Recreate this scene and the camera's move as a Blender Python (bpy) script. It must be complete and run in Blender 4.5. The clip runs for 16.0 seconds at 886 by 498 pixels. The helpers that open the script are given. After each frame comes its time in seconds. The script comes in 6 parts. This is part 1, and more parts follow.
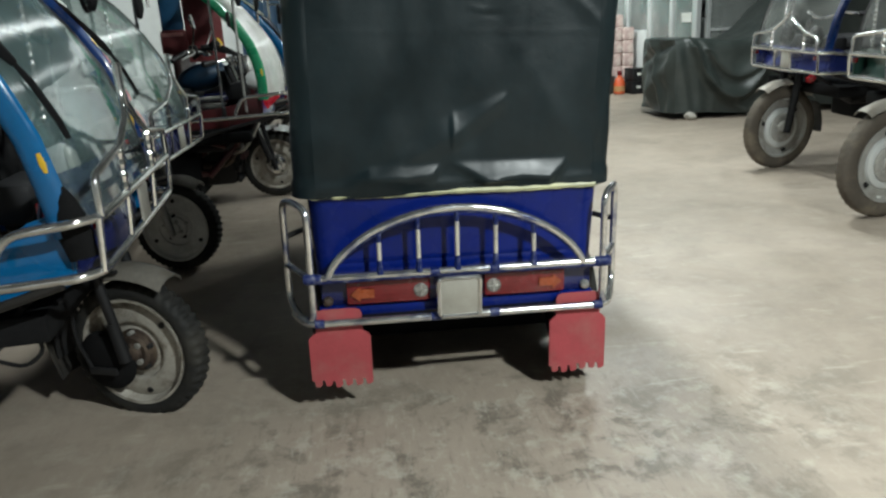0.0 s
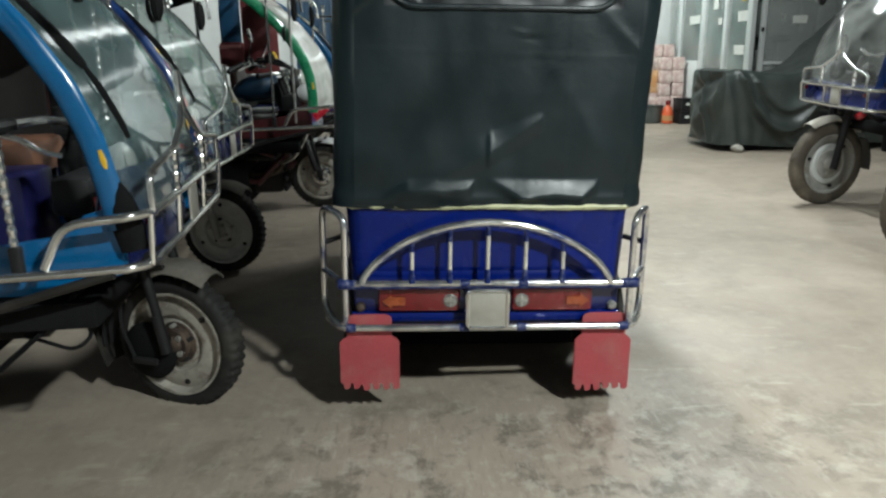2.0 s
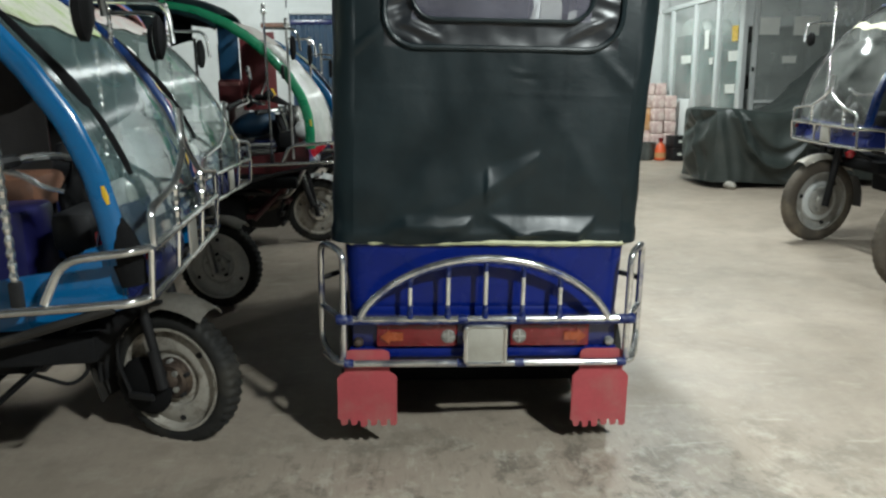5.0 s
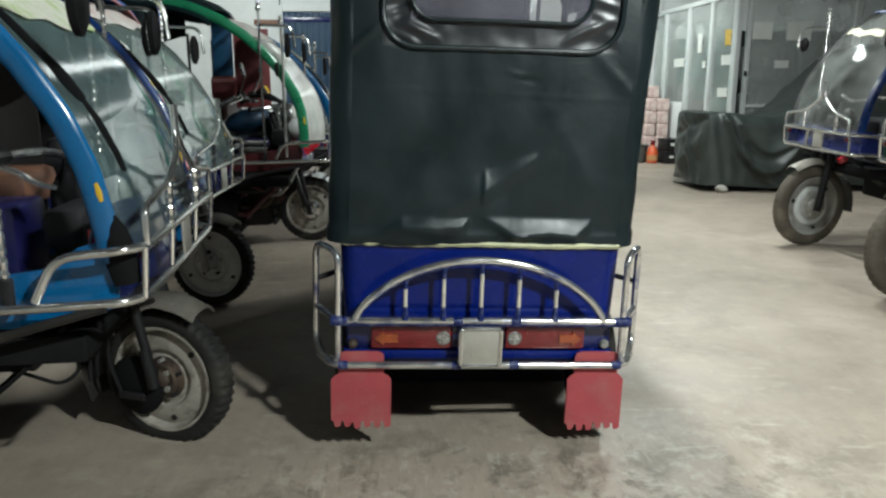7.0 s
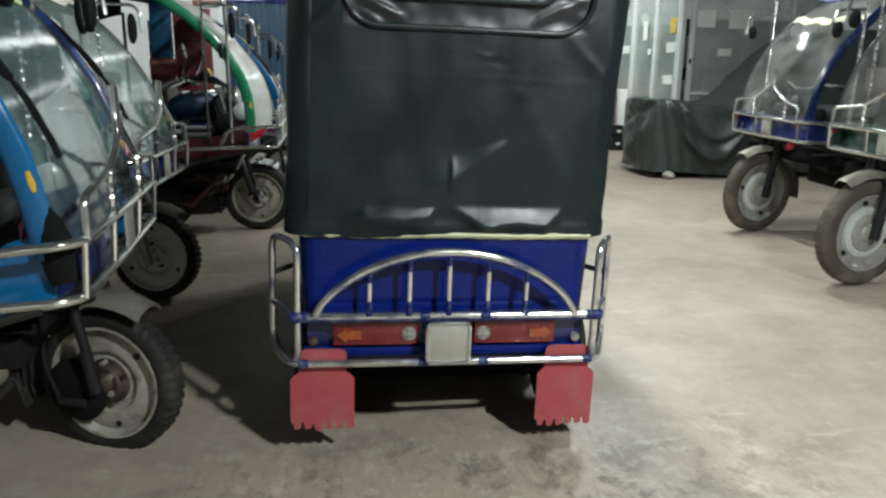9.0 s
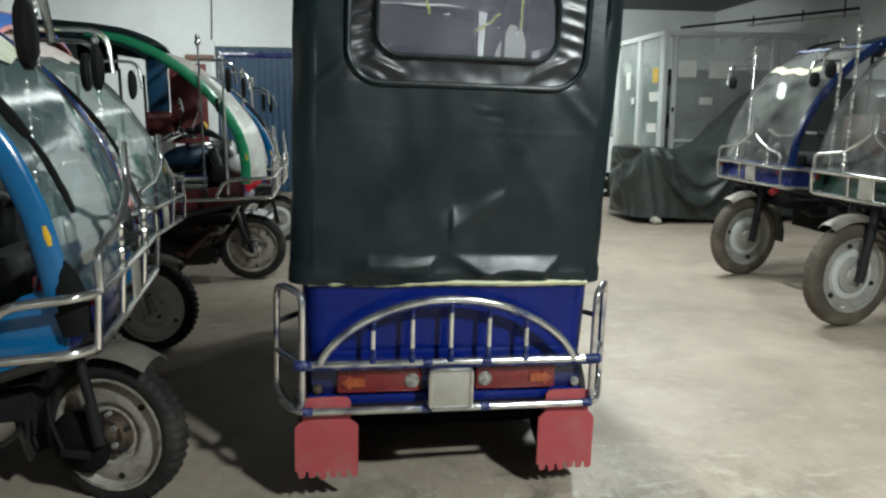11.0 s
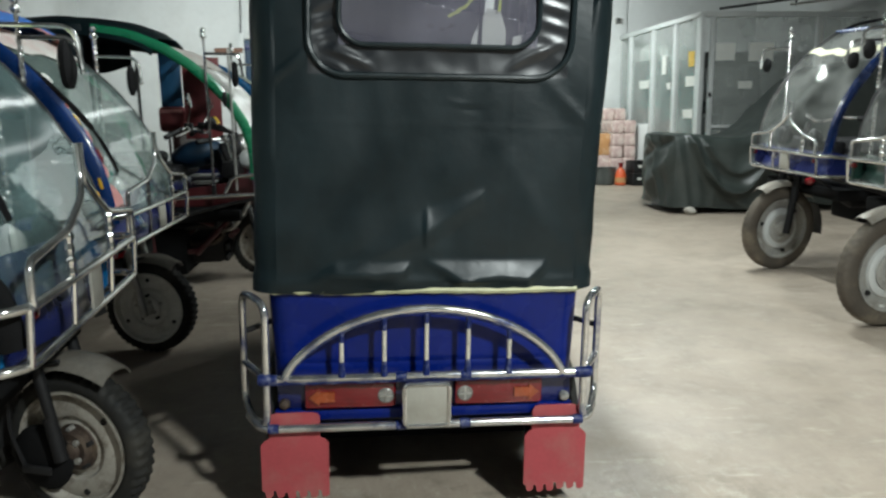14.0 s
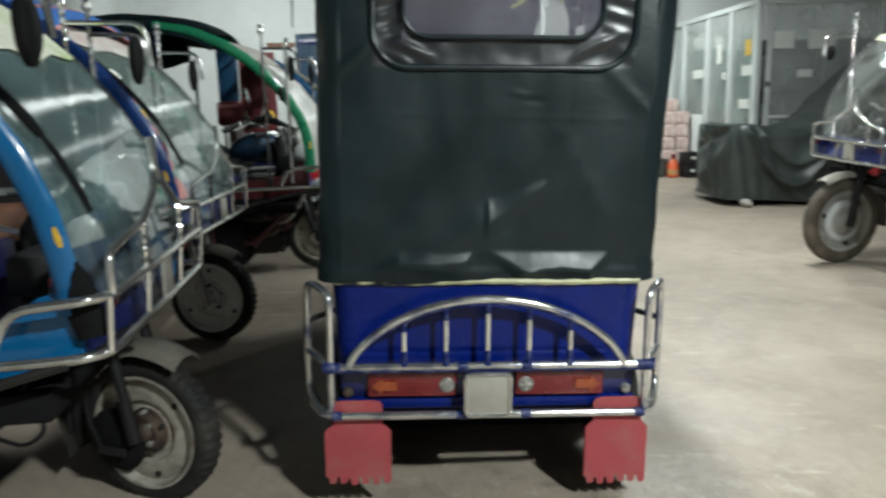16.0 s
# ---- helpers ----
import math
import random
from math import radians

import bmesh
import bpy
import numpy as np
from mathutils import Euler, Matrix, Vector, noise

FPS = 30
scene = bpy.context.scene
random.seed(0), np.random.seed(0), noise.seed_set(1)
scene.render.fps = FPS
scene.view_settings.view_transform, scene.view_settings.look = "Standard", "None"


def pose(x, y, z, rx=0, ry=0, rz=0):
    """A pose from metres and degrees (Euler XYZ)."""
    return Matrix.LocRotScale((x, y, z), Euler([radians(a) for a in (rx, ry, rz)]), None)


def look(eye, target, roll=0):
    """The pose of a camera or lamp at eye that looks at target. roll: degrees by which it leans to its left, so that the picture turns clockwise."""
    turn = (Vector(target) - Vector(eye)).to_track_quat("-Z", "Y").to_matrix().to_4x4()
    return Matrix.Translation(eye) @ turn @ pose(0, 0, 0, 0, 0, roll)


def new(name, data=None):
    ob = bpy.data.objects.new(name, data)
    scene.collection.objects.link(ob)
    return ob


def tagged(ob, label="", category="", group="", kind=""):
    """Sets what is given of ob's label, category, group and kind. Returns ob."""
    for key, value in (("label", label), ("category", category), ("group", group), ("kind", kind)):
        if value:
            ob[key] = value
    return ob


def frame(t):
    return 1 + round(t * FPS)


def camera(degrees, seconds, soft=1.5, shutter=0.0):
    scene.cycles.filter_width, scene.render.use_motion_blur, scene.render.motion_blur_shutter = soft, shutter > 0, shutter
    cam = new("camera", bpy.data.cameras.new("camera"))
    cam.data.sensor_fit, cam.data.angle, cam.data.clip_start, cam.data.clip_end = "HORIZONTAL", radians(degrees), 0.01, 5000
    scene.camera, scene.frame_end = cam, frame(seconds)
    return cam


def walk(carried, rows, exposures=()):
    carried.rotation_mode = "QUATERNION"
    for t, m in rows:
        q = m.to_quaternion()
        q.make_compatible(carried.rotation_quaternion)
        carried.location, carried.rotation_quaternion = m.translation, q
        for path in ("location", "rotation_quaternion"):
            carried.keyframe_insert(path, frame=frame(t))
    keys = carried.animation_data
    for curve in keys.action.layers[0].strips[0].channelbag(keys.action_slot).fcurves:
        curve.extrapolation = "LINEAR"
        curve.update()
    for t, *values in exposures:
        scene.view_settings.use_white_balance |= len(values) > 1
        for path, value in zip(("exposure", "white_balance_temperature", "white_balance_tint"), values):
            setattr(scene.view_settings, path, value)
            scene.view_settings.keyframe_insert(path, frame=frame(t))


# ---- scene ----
cam = camera(62.6, 16.0, 2.4, 0.8)
PATH = [
    (0, (-0.299, -2.111, 1.163), (-0.09, -0.208, 0.586), -3.3),
    (0.5, (-0.266, -2.138, 1.162), (-0.055, -0.233, 0.592), -3.2),
    (1, (-0.256, -2.165, 1.154), (-0.057, -0.259, 0.583), -2.5),
    (1.5, (-0.265, -2.188, 1.156), (-0.134, -0.263, 0.628), -1.7),
    (2, (-0.278, -2.189, 1.159), (-0.177, -0.26, 0.639), -1.0),
    (2.5, (-0.291, -2.205, 1.169), (-0.19, -0.261, 0.71), -1.4),
    (3, (-0.286, -2.185, 1.171), (-0.178, -0.237, 0.733), -1.0),
    (3.5, (-0.27, -2.194, 1.169), (-0.17, -0.247, 0.723), -0.8),
    (4, (-0.268, -2.201, 1.171), (-0.158, -0.252, 0.739), -1.9),
    (4.2, (-0.279, -2.205, 1.166), (-0.167, -0.253, 0.745), -1.6),
    (6.5, (-0.298, -2.193, 1.164), (-0.169, -0.247, 0.722), -0.2),
    (7, (-0.308, -2.187, 1.168), (-0.162, -0.239, 0.74), 0.1),
    (7.5, (-0.328, -2.172, 1.163), (-0.148, -0.226, 0.741), 0.2),
    (8, (-0.346, -2.145, 1.161), (-0.12, -0.198, 0.761), 2.6),
    (8.5, (-0.355, -2.109, 1.157), (-0.082, -0.18, 0.705), 2.0),
    (9, (-0.36, -2.068, 1.157), (-0.065, -0.145, 0.694), 0.6),
    (9.5, (-0.374, -2.059, 1.167), (-0.026, -0.131, 0.762), 0.1),
    (9.7, (-0.381, -2.066, 1.17), (-0.033, -0.136, 0.774), 0.9),
    (11.8, (-0.413, -2.125, 1.17), (-0.096, -0.175, 0.859), -0.5),
    (12, (-0.396, -2.115, 1.179), (-0.089, -0.167, 0.844), -0.6),
    (12.5, (-0.298, -2.071, 1.188), (-0.092, -0.105, 0.885), -1.4),
    (13, (-0.184, -2.016, 1.193), (-0.033, -0.044, 0.897), -0.1),
    (13.5, (-0.154, -2.003, 1.182), (-0.026, -0.037, 0.838), -0.5),
    (14, (-0.188, -1.971, 1.185), (0.027, -0.017, 0.82), -0.9),
    (14.5, (-0.242, -1.943, 1.183), (0.007, 0.01, 0.833), -1.6),
    (15, (-0.254, -1.935, 1.186), (-0.035, 0.016, 0.805), -2.1),
    (15.5, (-0.234, -1.95, 1.183), (-0.023, -0.001, 0.789), -1.9),
    (16, (-0.234, -1.98, 1.183), (-0.145, -0.018, 0.801), -1.4),
]
walk(cam, [(t, look(eye, target, roll)) for t, eye, target, roll in PATH], exposures=[(0.0, 0.08)])

# ---- light ----
world = bpy.data.worlds.new("night_world")
scene.world = world
world.use_nodes = True
world.node_tree.nodes["Background"].inputs[0].default_value = (0.5, 0.55, 0.6, 1)
world.node_tree.nodes["Background"].inputs[1].default_value = 0.003


def strip_lamp(x, y, z, length, watts, turn=0.0, tilt=0.0):
    d = bpy.data.lights.new("tube_glow", "AREA")
    d.shape, d.size, d.size_y, d.energy = "RECTANGLE", length, 0.11, watts
    d.color = (0.915, 1.0, 0.985)
    o = new("tube_glow", d)
    o.matrix_world = pose(x, y, z - (0.05 if tilt else 0.0), tilt, 0, turn)
    return o


# Fourth, fifth, sixth and last are unseen fill, added for brightness.
LAMPS = [(1.55, -2.85, 3.0, 0.25, 262, 60), (0.38, 1.15, 3.12, 1.2, 95, 90), (2.3, 3.5, 3.12, 1.2, 93, 90), (2.5, 8.2, 3.12, 1.2, 128, 0, 58),
         (2.9, 5.5, 3.12, 0.5, 58, 0), (-2.6, 8.4, 3.12, 1.2, 56, 0, 58), (2.1, -8.2, 3.0, 1.3, 8, 0), (-2.6, -7.0, 3.05, 1.2, 20, 0)]
for lamp in LAMPS:
    strip_lamp(*lamp)

# ---- materials ----


def nodes_of(name):
    m = bpy.data.materials.new(name)
    m.use_nodes = True
    t = m.node_tree
    return m, t, t.nodes["Principled BSDF"]


def paint(name, color, rough=0.5, metal=0.0, vary=0.15, scale=8.0, bump=0.0, bump_scale=60.0, coat=0.0, spec=0.5, rough_vary=0.12, dirt=None, dirt_amount=0.0, dirt_scale=3.0):
    """A surface with colour variation at two scales, uneven gloss, fine relief and dirt patches."""
    m, t, b = nodes_of(name)
    L = t.links.new
    tc = t.nodes.new("ShaderNodeTexCoord")
    n1 = t.nodes.new("ShaderNodeTexNoise")
    n1.inputs["Scale"].default_value, n1.inputs["Detail"].default_value = scale, 6
    n2 = t.nodes.new("ShaderNodeTexNoise")
    n2.inputs["Scale"].default_value, n2.inputs["Detail"].default_value = scale * 9, 4
    L(tc.outputs["Object"], n1.inputs["Vector"])
    L(tc.outputs["Object"], n2.inputs["Vector"])
    add = t.nodes.new("ShaderNodeMath")
    add.operation = "MULTIPLY_ADD"
    L(n2.outputs["Fac"], add.inputs[0])
    add.inputs[1].default_value = 0.5
    L(n1.outputs["Fac"], add.inputs[2])
    ramp = t.nodes.new("ShaderNodeMapRange")
    ramp.inputs["From Min"].default_value, ramp.inputs["From Max"].default_value = 0.45, 1.05
    ramp.inputs["To Min"].default_value, ramp.inputs["To Max"].default_value = 1 - vary, 1 + vary
    L(add.outputs[0], ramp.inputs["Value"])
    mul = t.nodes.new("ShaderNodeMix")
    mul.data_type, mul.blend_type = "RGBA", "MULTIPLY"
    mul.inputs[0].default_value = 1
    mul.inputs[6].default_value = (*color, 1)
    L(ramp.outputs[0], mul.inputs[7])
    out = mul.outputs[2]
    if dirt:
        n3 = t.nodes.new("ShaderNodeTexNoise")
        n3.inputs["Scale"].default_value, n3.inputs["Detail"].default_value, n3.inputs["Roughness"].default_value = dirt_scale, 8, 0.65
        L(tc.outputs["Object"], n3.inputs["Vector"])
        r3 = t.nodes.new("ShaderNodeMapRange")
        r3.inputs["From Min"].default_value, r3.inputs["From Max"].default_value = 0.48, 0.68
        r3.inputs["To Max"].default_value = dirt_amount
        L(n3.outputs["Fac"], r3.inputs["Value"])
        mx = t.nodes.new("ShaderNodeMix")
        mx.data_type = "RGBA"
        L(r3.outputs[0], mx.inputs[0])
        L(out, mx.inputs[6])
        mx.inputs[7].default_value = (*dirt, 1)
        out = mx.outputs[2]
    L(out, b.inputs["Base Color"])
    rr = t.nodes.new("ShaderNodeMapRange")
    rr.inputs["From Min"].default_value, rr.inputs["From Max"].default_value = 0.3, 0.7
    rr.inputs["To Min"].default_value, rr.inputs["To Max"].default_value = max(0.02, rough - rough_vary), min(1, rough + rough_vary)
    L(n1.outputs["Fac"], rr.inputs["Value"])
    L(rr.outputs[0], b.inputs["Roughness"])
    b.inputs["Metallic"].default_value = metal
    b.inputs["Specular IOR Level"].default_value = spec
    b.inputs["Coat Weight"].default_value = coat
    b.inputs["Coat Roughness"].default_value = 0.08
    if bump:
        n4 = t.nodes.new("ShaderNodeTexNoise")
        n4.inputs["Scale"].default_value, n4.inputs["Detail"].default_value = bump_scale, 5
        L(tc.outputs["Object"], n4.inputs["Vector"])
        bp = t.nodes.new("ShaderNodeBump")
        bp.inputs["Strength"].default_value, bp.inputs["Distance"].default_value = bump, 0.004
        L(n4.outputs["Fac"], bp.inputs["Height"])
        L(bp.outputs[0], b.inputs["Normal"])
    return m


def clear(name, color, rough, alpha, spec=0.5, smear=0.25, scale=5.0, wave=0.25, scratch=0.0, sheen=0.0, floor_gloss=0.05):
    """Thin clear sheet: glossy, see-through; haze is scratches, dust and painted-in milky reflections."""
    m, t, b = nodes_of(name)
    L = t.links.new
    tc = t.nodes.new("ShaderNodeTexCoord")
    n = t.nodes.new("ShaderNodeTexNoise")
    n.inputs["Scale"].default_value, n.inputs["Detail"].default_value = scale, 7
    L(tc.outputs["Object"], n.inputs["Vector"])
    r = t.nodes.new("ShaderNodeMapRange")
    r.inputs["From Min"].default_value, r.inputs["From Max"].default_value = 0.35, 0.7
    r.inputs["To Min"].default_value, r.inputs["To Max"].default_value = max(0.0, alpha - smear * 0.5), min(1, alpha + smear)
    L(n.outputs["Fac"], r.inputs["Value"])
    haze = r.outputs[0]
    # hairline scratches in two directions, each broken up lengthwise; they also imitate thin reflections
    for turn, stretch in ((0.5, (16, 2.2, 16)), (-0.8, (2.5, 22, 18))) if scratch else ():
        mp = t.nodes.new("ShaderNodeMapping")
        mp.inputs["Rotation"].default_value, mp.inputs["Scale"].default_value = (turn, 0.4 * turn, turn), stretch
        L(tc.outputs["Object"], mp.inputs["Vector"])
        ns = t.nodes.new("ShaderNodeTexNoise")
        ns.inputs["Scale"].default_value, ns.inputs["Detail"].default_value = 1.6, 5
        ns.inputs["Roughness"].default_value, ns.inputs["Distortion"].default_value = 0.6, 0.6
        L(mp.outputs[0], ns.inputs["Vector"])
        lo = t.nodes.new("ShaderNodeMapRange")
        for k, x in zip(("From Min", "From Max", "To Min", "To Max"), (0.62, 0.69, 0.0, scratch)):
            lo.inputs[k].default_value = x
        L(ns.outputs["Fac"], lo.inputs["Value"])
        add = t.nodes.new("ShaderNodeMath")
        add.operation, add.use_clamp = "ADD", True
        L(haze, add.inputs[0])
        L(lo.outputs[0], add.inputs[1])
        haze = add.outputs[0]
    L(haze, b.inputs["Alpha"])
    b.inputs["Base Color"].default_value = (*color, 1)
    b.inputs["Roughness"].default_value = 0.7
    b.inputs["Specular IOR Level"].default_value = 0.0
    n2 = t.nodes.new("ShaderNodeTexNoise")
    n2.inputs["Scale"].default_value, n2.inputs["Detail"].default_value = scale * 2.2, 2
    L(tc.outputs["Object"], n2.inputs["Vector"])
    bp = t.nodes.new("ShaderNodeBump")
    bp.inputs["Strength"].default_value, bp.inputs["Distance"].default_value = wave, 0.02
    L(n2.outputs["Fac"], bp.inputs["Height"])
    gloss, fr, mix = t.nodes.new("ShaderNodeBsdfGlossy"), t.nodes.new("ShaderNodeLayerWeight"), t.nodes.new("ShaderNodeMixShader")
    gloss.inputs["Roughness"].default_value = rough
    fr.inputs["Blend"].default_value = 0.5
    pw, ma = t.nodes.new("ShaderNodeMath"), t.nodes.new("ShaderNodeMath")
    pw.operation, ma.operation = "POWER", "MULTIPLY_ADD"
    L(fr.outputs["Facing"], pw.inputs[0])
    pw.inputs[1].default_value = 4.0
    L(pw.outputs[0], ma.inputs[0])
    ma.inputs[1].default_value, ma.inputs[2].default_value = 0.8 * spec, floor_gloss * spec
    L(bp.outputs[0], gloss.inputs["Normal"])
    L(ma.outputs[0], mix.inputs[0])
    L(b.outputs[0], mix.inputs[1])
    L(gloss.outputs[0], mix.inputs[2])
    out = mix.outputs[0]
    if sheen:
        # fine wiping scratches spread the lamps into a broad soft glare
        soft, over = t.nodes.new("ShaderNodeBsdfGlossy"), t.nodes.new("ShaderNodeMixShader")
        soft.inputs["Roughness"].default_value = 0.3
        soft.inputs["Anisotropy"].default_value = 0.85
        tg = t.nodes.new("ShaderNodeTangent")
        tg.direction_type, tg.axis = "RADIAL", "Y"
        L(tg.outputs[0], soft.inputs["Tangent"])
        L(bp.outputs[0], soft.inputs["Normal"])
        over.inputs[0].default_value = sheen
        L(out, over.inputs[1])
        L(soft.outputs[0], over.inputs[2])
        out = over.outputs[0]
    L(out, t.nodes["Material Output"].inputs["Surface"])
    return m


def concrete_floor():
    m, t, b = nodes_of("worn_concrete")
    L = t.links.new
    tc = t.nodes.new("ShaderNodeTexCoord")

    def noise_node(scale, detail=8, rough=0.6, warp=0.0):
        n = t.nodes.new("ShaderNodeTexNoise")
        n.inputs["Scale"].default_value, n.inputs["Detail"].default_value = scale, detail
        n.inputs["Roughness"].default_value, n.inputs["Distortion"].default_value = rough, warp
        L(tc.outputs["Object"], n.inputs["Vector"])
        return n.outputs["Fac"]

    def spread(v, a, c, lo, hi):
        r = t.nodes.new("ShaderNodeMapRange")
        for k, x in zip(("From Min", "From Max", "To Min", "To Max"), (a, c, lo, hi)):
            r.inputs[k].default_value = x
        L(v, r.inputs["Value"])
        return r.outputs[0]

    def blend(f, a, c):
        x = t.nodes.new("ShaderNodeMix")
        x.data_type = "RGBA"
        L(f, x.inputs[0])
        for k, v in ((6, a), (7, c)):
            if isinstance(v, tuple):
                x.inputs[k].default_value = (*v, 1)
            else:
                L(v, x.inputs[k])
        return x.outputs[2]

    big, mid, fine = noise_node(0.6, 6, 0.6, 0.3), noise_node(2.6, 9, 0.68, 0.4), noise_node(14, 9, 0.72)
    # a scraped patch in the aisle behind the parked rickshaw, with a ragged outline
    shift = t.nodes.new("ShaderNodeMapping")
    shift.inputs["Location"].default_value = (-0.06, 0.5, 0)
    shift.inputs["Scale"].default_value = (0.8, 1.7, 0)
    L(tc.outputs["Object"], shift.inputs["Vector"])
    ln = t.nodes.new("ShaderNodeVectorMath")
    ln.operation = "LENGTH"
    L(shift.outputs[0], ln.inputs[0])
    rag = t.nodes.new("ShaderNodeMath")
    rag.operation = "MULTIPLY_ADD"
    L(mid, rag.inputs[0])
    rag.inputs[1].default_value = 1.2
    L(ln.outputs["Value"], rag.inputs[2])
    patch = spread(rag.outputs[0], 0.95, 1.75, 1.0, 0.22)

    def times(a, c):
        x = t.nodes.new("ShaderNodeMath")
        x.operation = "MULTIPLY"
        L(a, x.inputs[0])
        L(c, x.inputs[1])
        return x.outputs[0]

    c = blend(spread(big, 0.35, 0.65, 0, 1), (0.302, 0.251, 0.2), (0.394, 0.329, 0.266))
    c = blend(spread(mid, 0.48, 0.7, 0, 0.45), c, (0.2, 0.17, 0.132))
    c = blend(spread(fine, 0.55, 0.68, 0, 0.35), c, (0.44, 0.39, 0.32))
    c = blend(spread(noise_node(1.3, 8, 0.7, 0.5), 0.62, 0.66, 0, 0.28), c, (0.18, 0.155, 0.12))
    c = blend(spread(noise_node(3.1, 9, 0.7, 0.3), 0.62, 0.7, 0, 0.45), c, (0.5, 0.45, 0.37))
    c = blend(times(patch, spread(noise_node(5.5, 10, 0.72, 0.3), 0.5, 0.6, 0, 0.8)), c, (0.13, 0.113, 0.09))
    c = blend(times(patch, spread(noise_node(9, 10, 0.7, 0.1), 0.53, 0.62, 0, 0.75)), c, (0.47, 0.43, 0.36))
    mp = t.nodes.new("ShaderNodeMapping")
    mp.inputs["Scale"].default_value = (42, 8, 1)
    L(tc.outputs["Object"], mp.inputs["Vector"])
    st = t.nodes.new("ShaderNodeTexNoise")
    st.inputs["Scale"].default_value, st.inputs["Detail"].default_value, st.inputs["Roughness"].default_value = 1.0, 10, 0.72
    L(mp.outputs[0], st.inputs["Vector"])
    sm = t.nodes.new("ShaderNodeMapping")
    sm.inputs["Scale"].default_value = (2.2, 11, 1)
    L(tc.outputs["Object"], sm.inputs["Vector"])
    sn = t.nodes.new("ShaderNodeTexNoise")
    sn.inputs["Scale"].default_value, sn.inputs["Detail"].default_value, sn.inputs["Roughness"].default_value = 1.0, 9, 0.66
    L(sm.outputs[0], sn.inputs["Vector"])
    c = blend(spread(sn.outputs["Fac"], 0.6, 0.68, 0, 0.5), c, (0.54, 0.48, 0.4))
    c = blend(times(patch, spread(st.outputs["Fac"], 0.55, 0.66, 0, 0.6)), c, (0.48, 0.44, 0.37))
    c = blend(times(patch, spread(st.outputs["Fac"], 0.45, 0.35, 0, 0.5)), c, (0.15, 0.13, 0.1))
    L(c, b.inputs["Base Color"])
    L(spread(noise_node(1.7, 8, 0.65, 0.4), 0.35, 0.65, 0.36, 0.68), b.inputs["Roughness"])
    bp = t.nodes.new("ShaderNodeBump")
    bp.inputs["Strength"].default_value, bp.inputs["Distance"].default_value = 0.35, 0.006
    L(fine, bp.inputs["Height"])
    L(bp.outputs[0], b.inputs["Normal"])
    return m


M_FLOOR = concrete_floor()
M_WALL = paint("pale_grey_wall_paint", (0.62, 0.64, 0.63), 0.75, vary=0.06, scale=1.5, bump=0.1, dirt=(0.42, 0.42, 0.4), dirt_amount=0.35, dirt_scale=1.1)
M_CEIL = paint("dark_grey_sheet", (0.09, 0.1, 0.11), 0.7, vary=0.3, scale=1.2)
M_CHROME = paint("worn_chrome", (0.72, 0.72, 0.7), 0.17, metal=0.93, vary=0.12, scale=12, rough_vary=0.1, dirt=(0.3, 0.28, 0.24), dirt_amount=0.35, dirt_scale=14)
M_STEEL = paint("dull_steel_tube", (0.5, 0.5, 0.47), 0.38, metal=0.6, vary=0.2, scale=14, dirt=(0.2, 0.17, 0.13), dirt_amount=0.6, dirt_scale=9)
M_BLUE = paint("deep_blue_paint", (0.0014, 0.0115, 0.138), 0.3, vary=0.2, coat=0.12, scale=5, spec=0.2, dirt=(0.006, 0.014, 0.08), dirt_amount=0.5, dirt_scale=6)
M_SKY = paint("bright_blue_paint", (0.002, 0.11, 0.29), 0.26, vary=0.15, coat=0.6, scale=5, dirt=(0.015, 0.08, 0.17), dirt_amount=0.4, dirt_scale=5)
M_DEEP = paint("dark_navy_paint", (0.005, 0.022, 0.1), 0.28, vary=0.15, coat=0.6, scale=6)
M_ROYAL = paint("royal_blue_paint", (0.005, 0.035, 0.15), 0.28, vary=0.15, coat=0.6, scale=6)
M_NAVY = paint("navy_paint", (0.012, 0.018, 0.09), 0.3, vary=0.2, coat=0.4, scale=6)
M_GREEN = paint("green_paint", (0.012, 0.2, 0.09), 0.3, vary=0.12, coat=0.5, scale=6)
M_MAROON = paint("maroon_paint", (0.065, 0.01, 0.012), 0.4, vary=0.2, coat=0.2, scale=6, dirt=(0.04, 0.02, 0.02), dirt_amount=0.6, dirt_scale=6)
M_LEATHER = paint("black_leatherette", (0.0045, 0.0125, 0.0155), 0.4, vary=0.35, scale=4, bump=0.16, bump_scale=38, rough_vary=0.1, spec=0.42)
# Window panel's leatherette, its base colour lifted for reflected lamp light.
M_GLOSSY = paint("glossy_black_leatherette", (0.011, 0.014, 0.018), 0.36, vary=0.25, scale=5, bump=0.05, bump_scale=160, rough_vary=0.06, spec=0.65)
M_RUBBER = paint("tyre_rubber", (0.018, 0.018, 0.017), 0.75, vary=0.3, scale=10, bump=0.2, bump_scale=90, spec=0.3, dirt=(0.055, 0.05, 0.04), dirt_amount=0.5, dirt_scale=7)
M_DUSTY = paint("dusty_tyre_rubber", (0.075, 0.062, 0.048), 0.85, vary=0.3, scale=10, bump=0.2, bump_scale=90, dirt=(0.17, 0.14, 0.1), dirt_amount=0.7, dirt_scale=6)
M_RIM = paint("worn_aluminium_rim", (0.36, 0.355, 0.33), 0.45, metal=0.25, vary=0.3, scale=9, dirt=(0.17, 0.15, 0.12), dirt_amount=0.65, dirt_scale=9)
M_MUDDY = paint("mud_stained_rim", (0.37, 0.345, 0.3), 0.55, metal=0.1, vary=0.25, scale=12, dirt=(0.11, 0.085, 0.06), dirt_amount=0.9, dirt_scale=15)
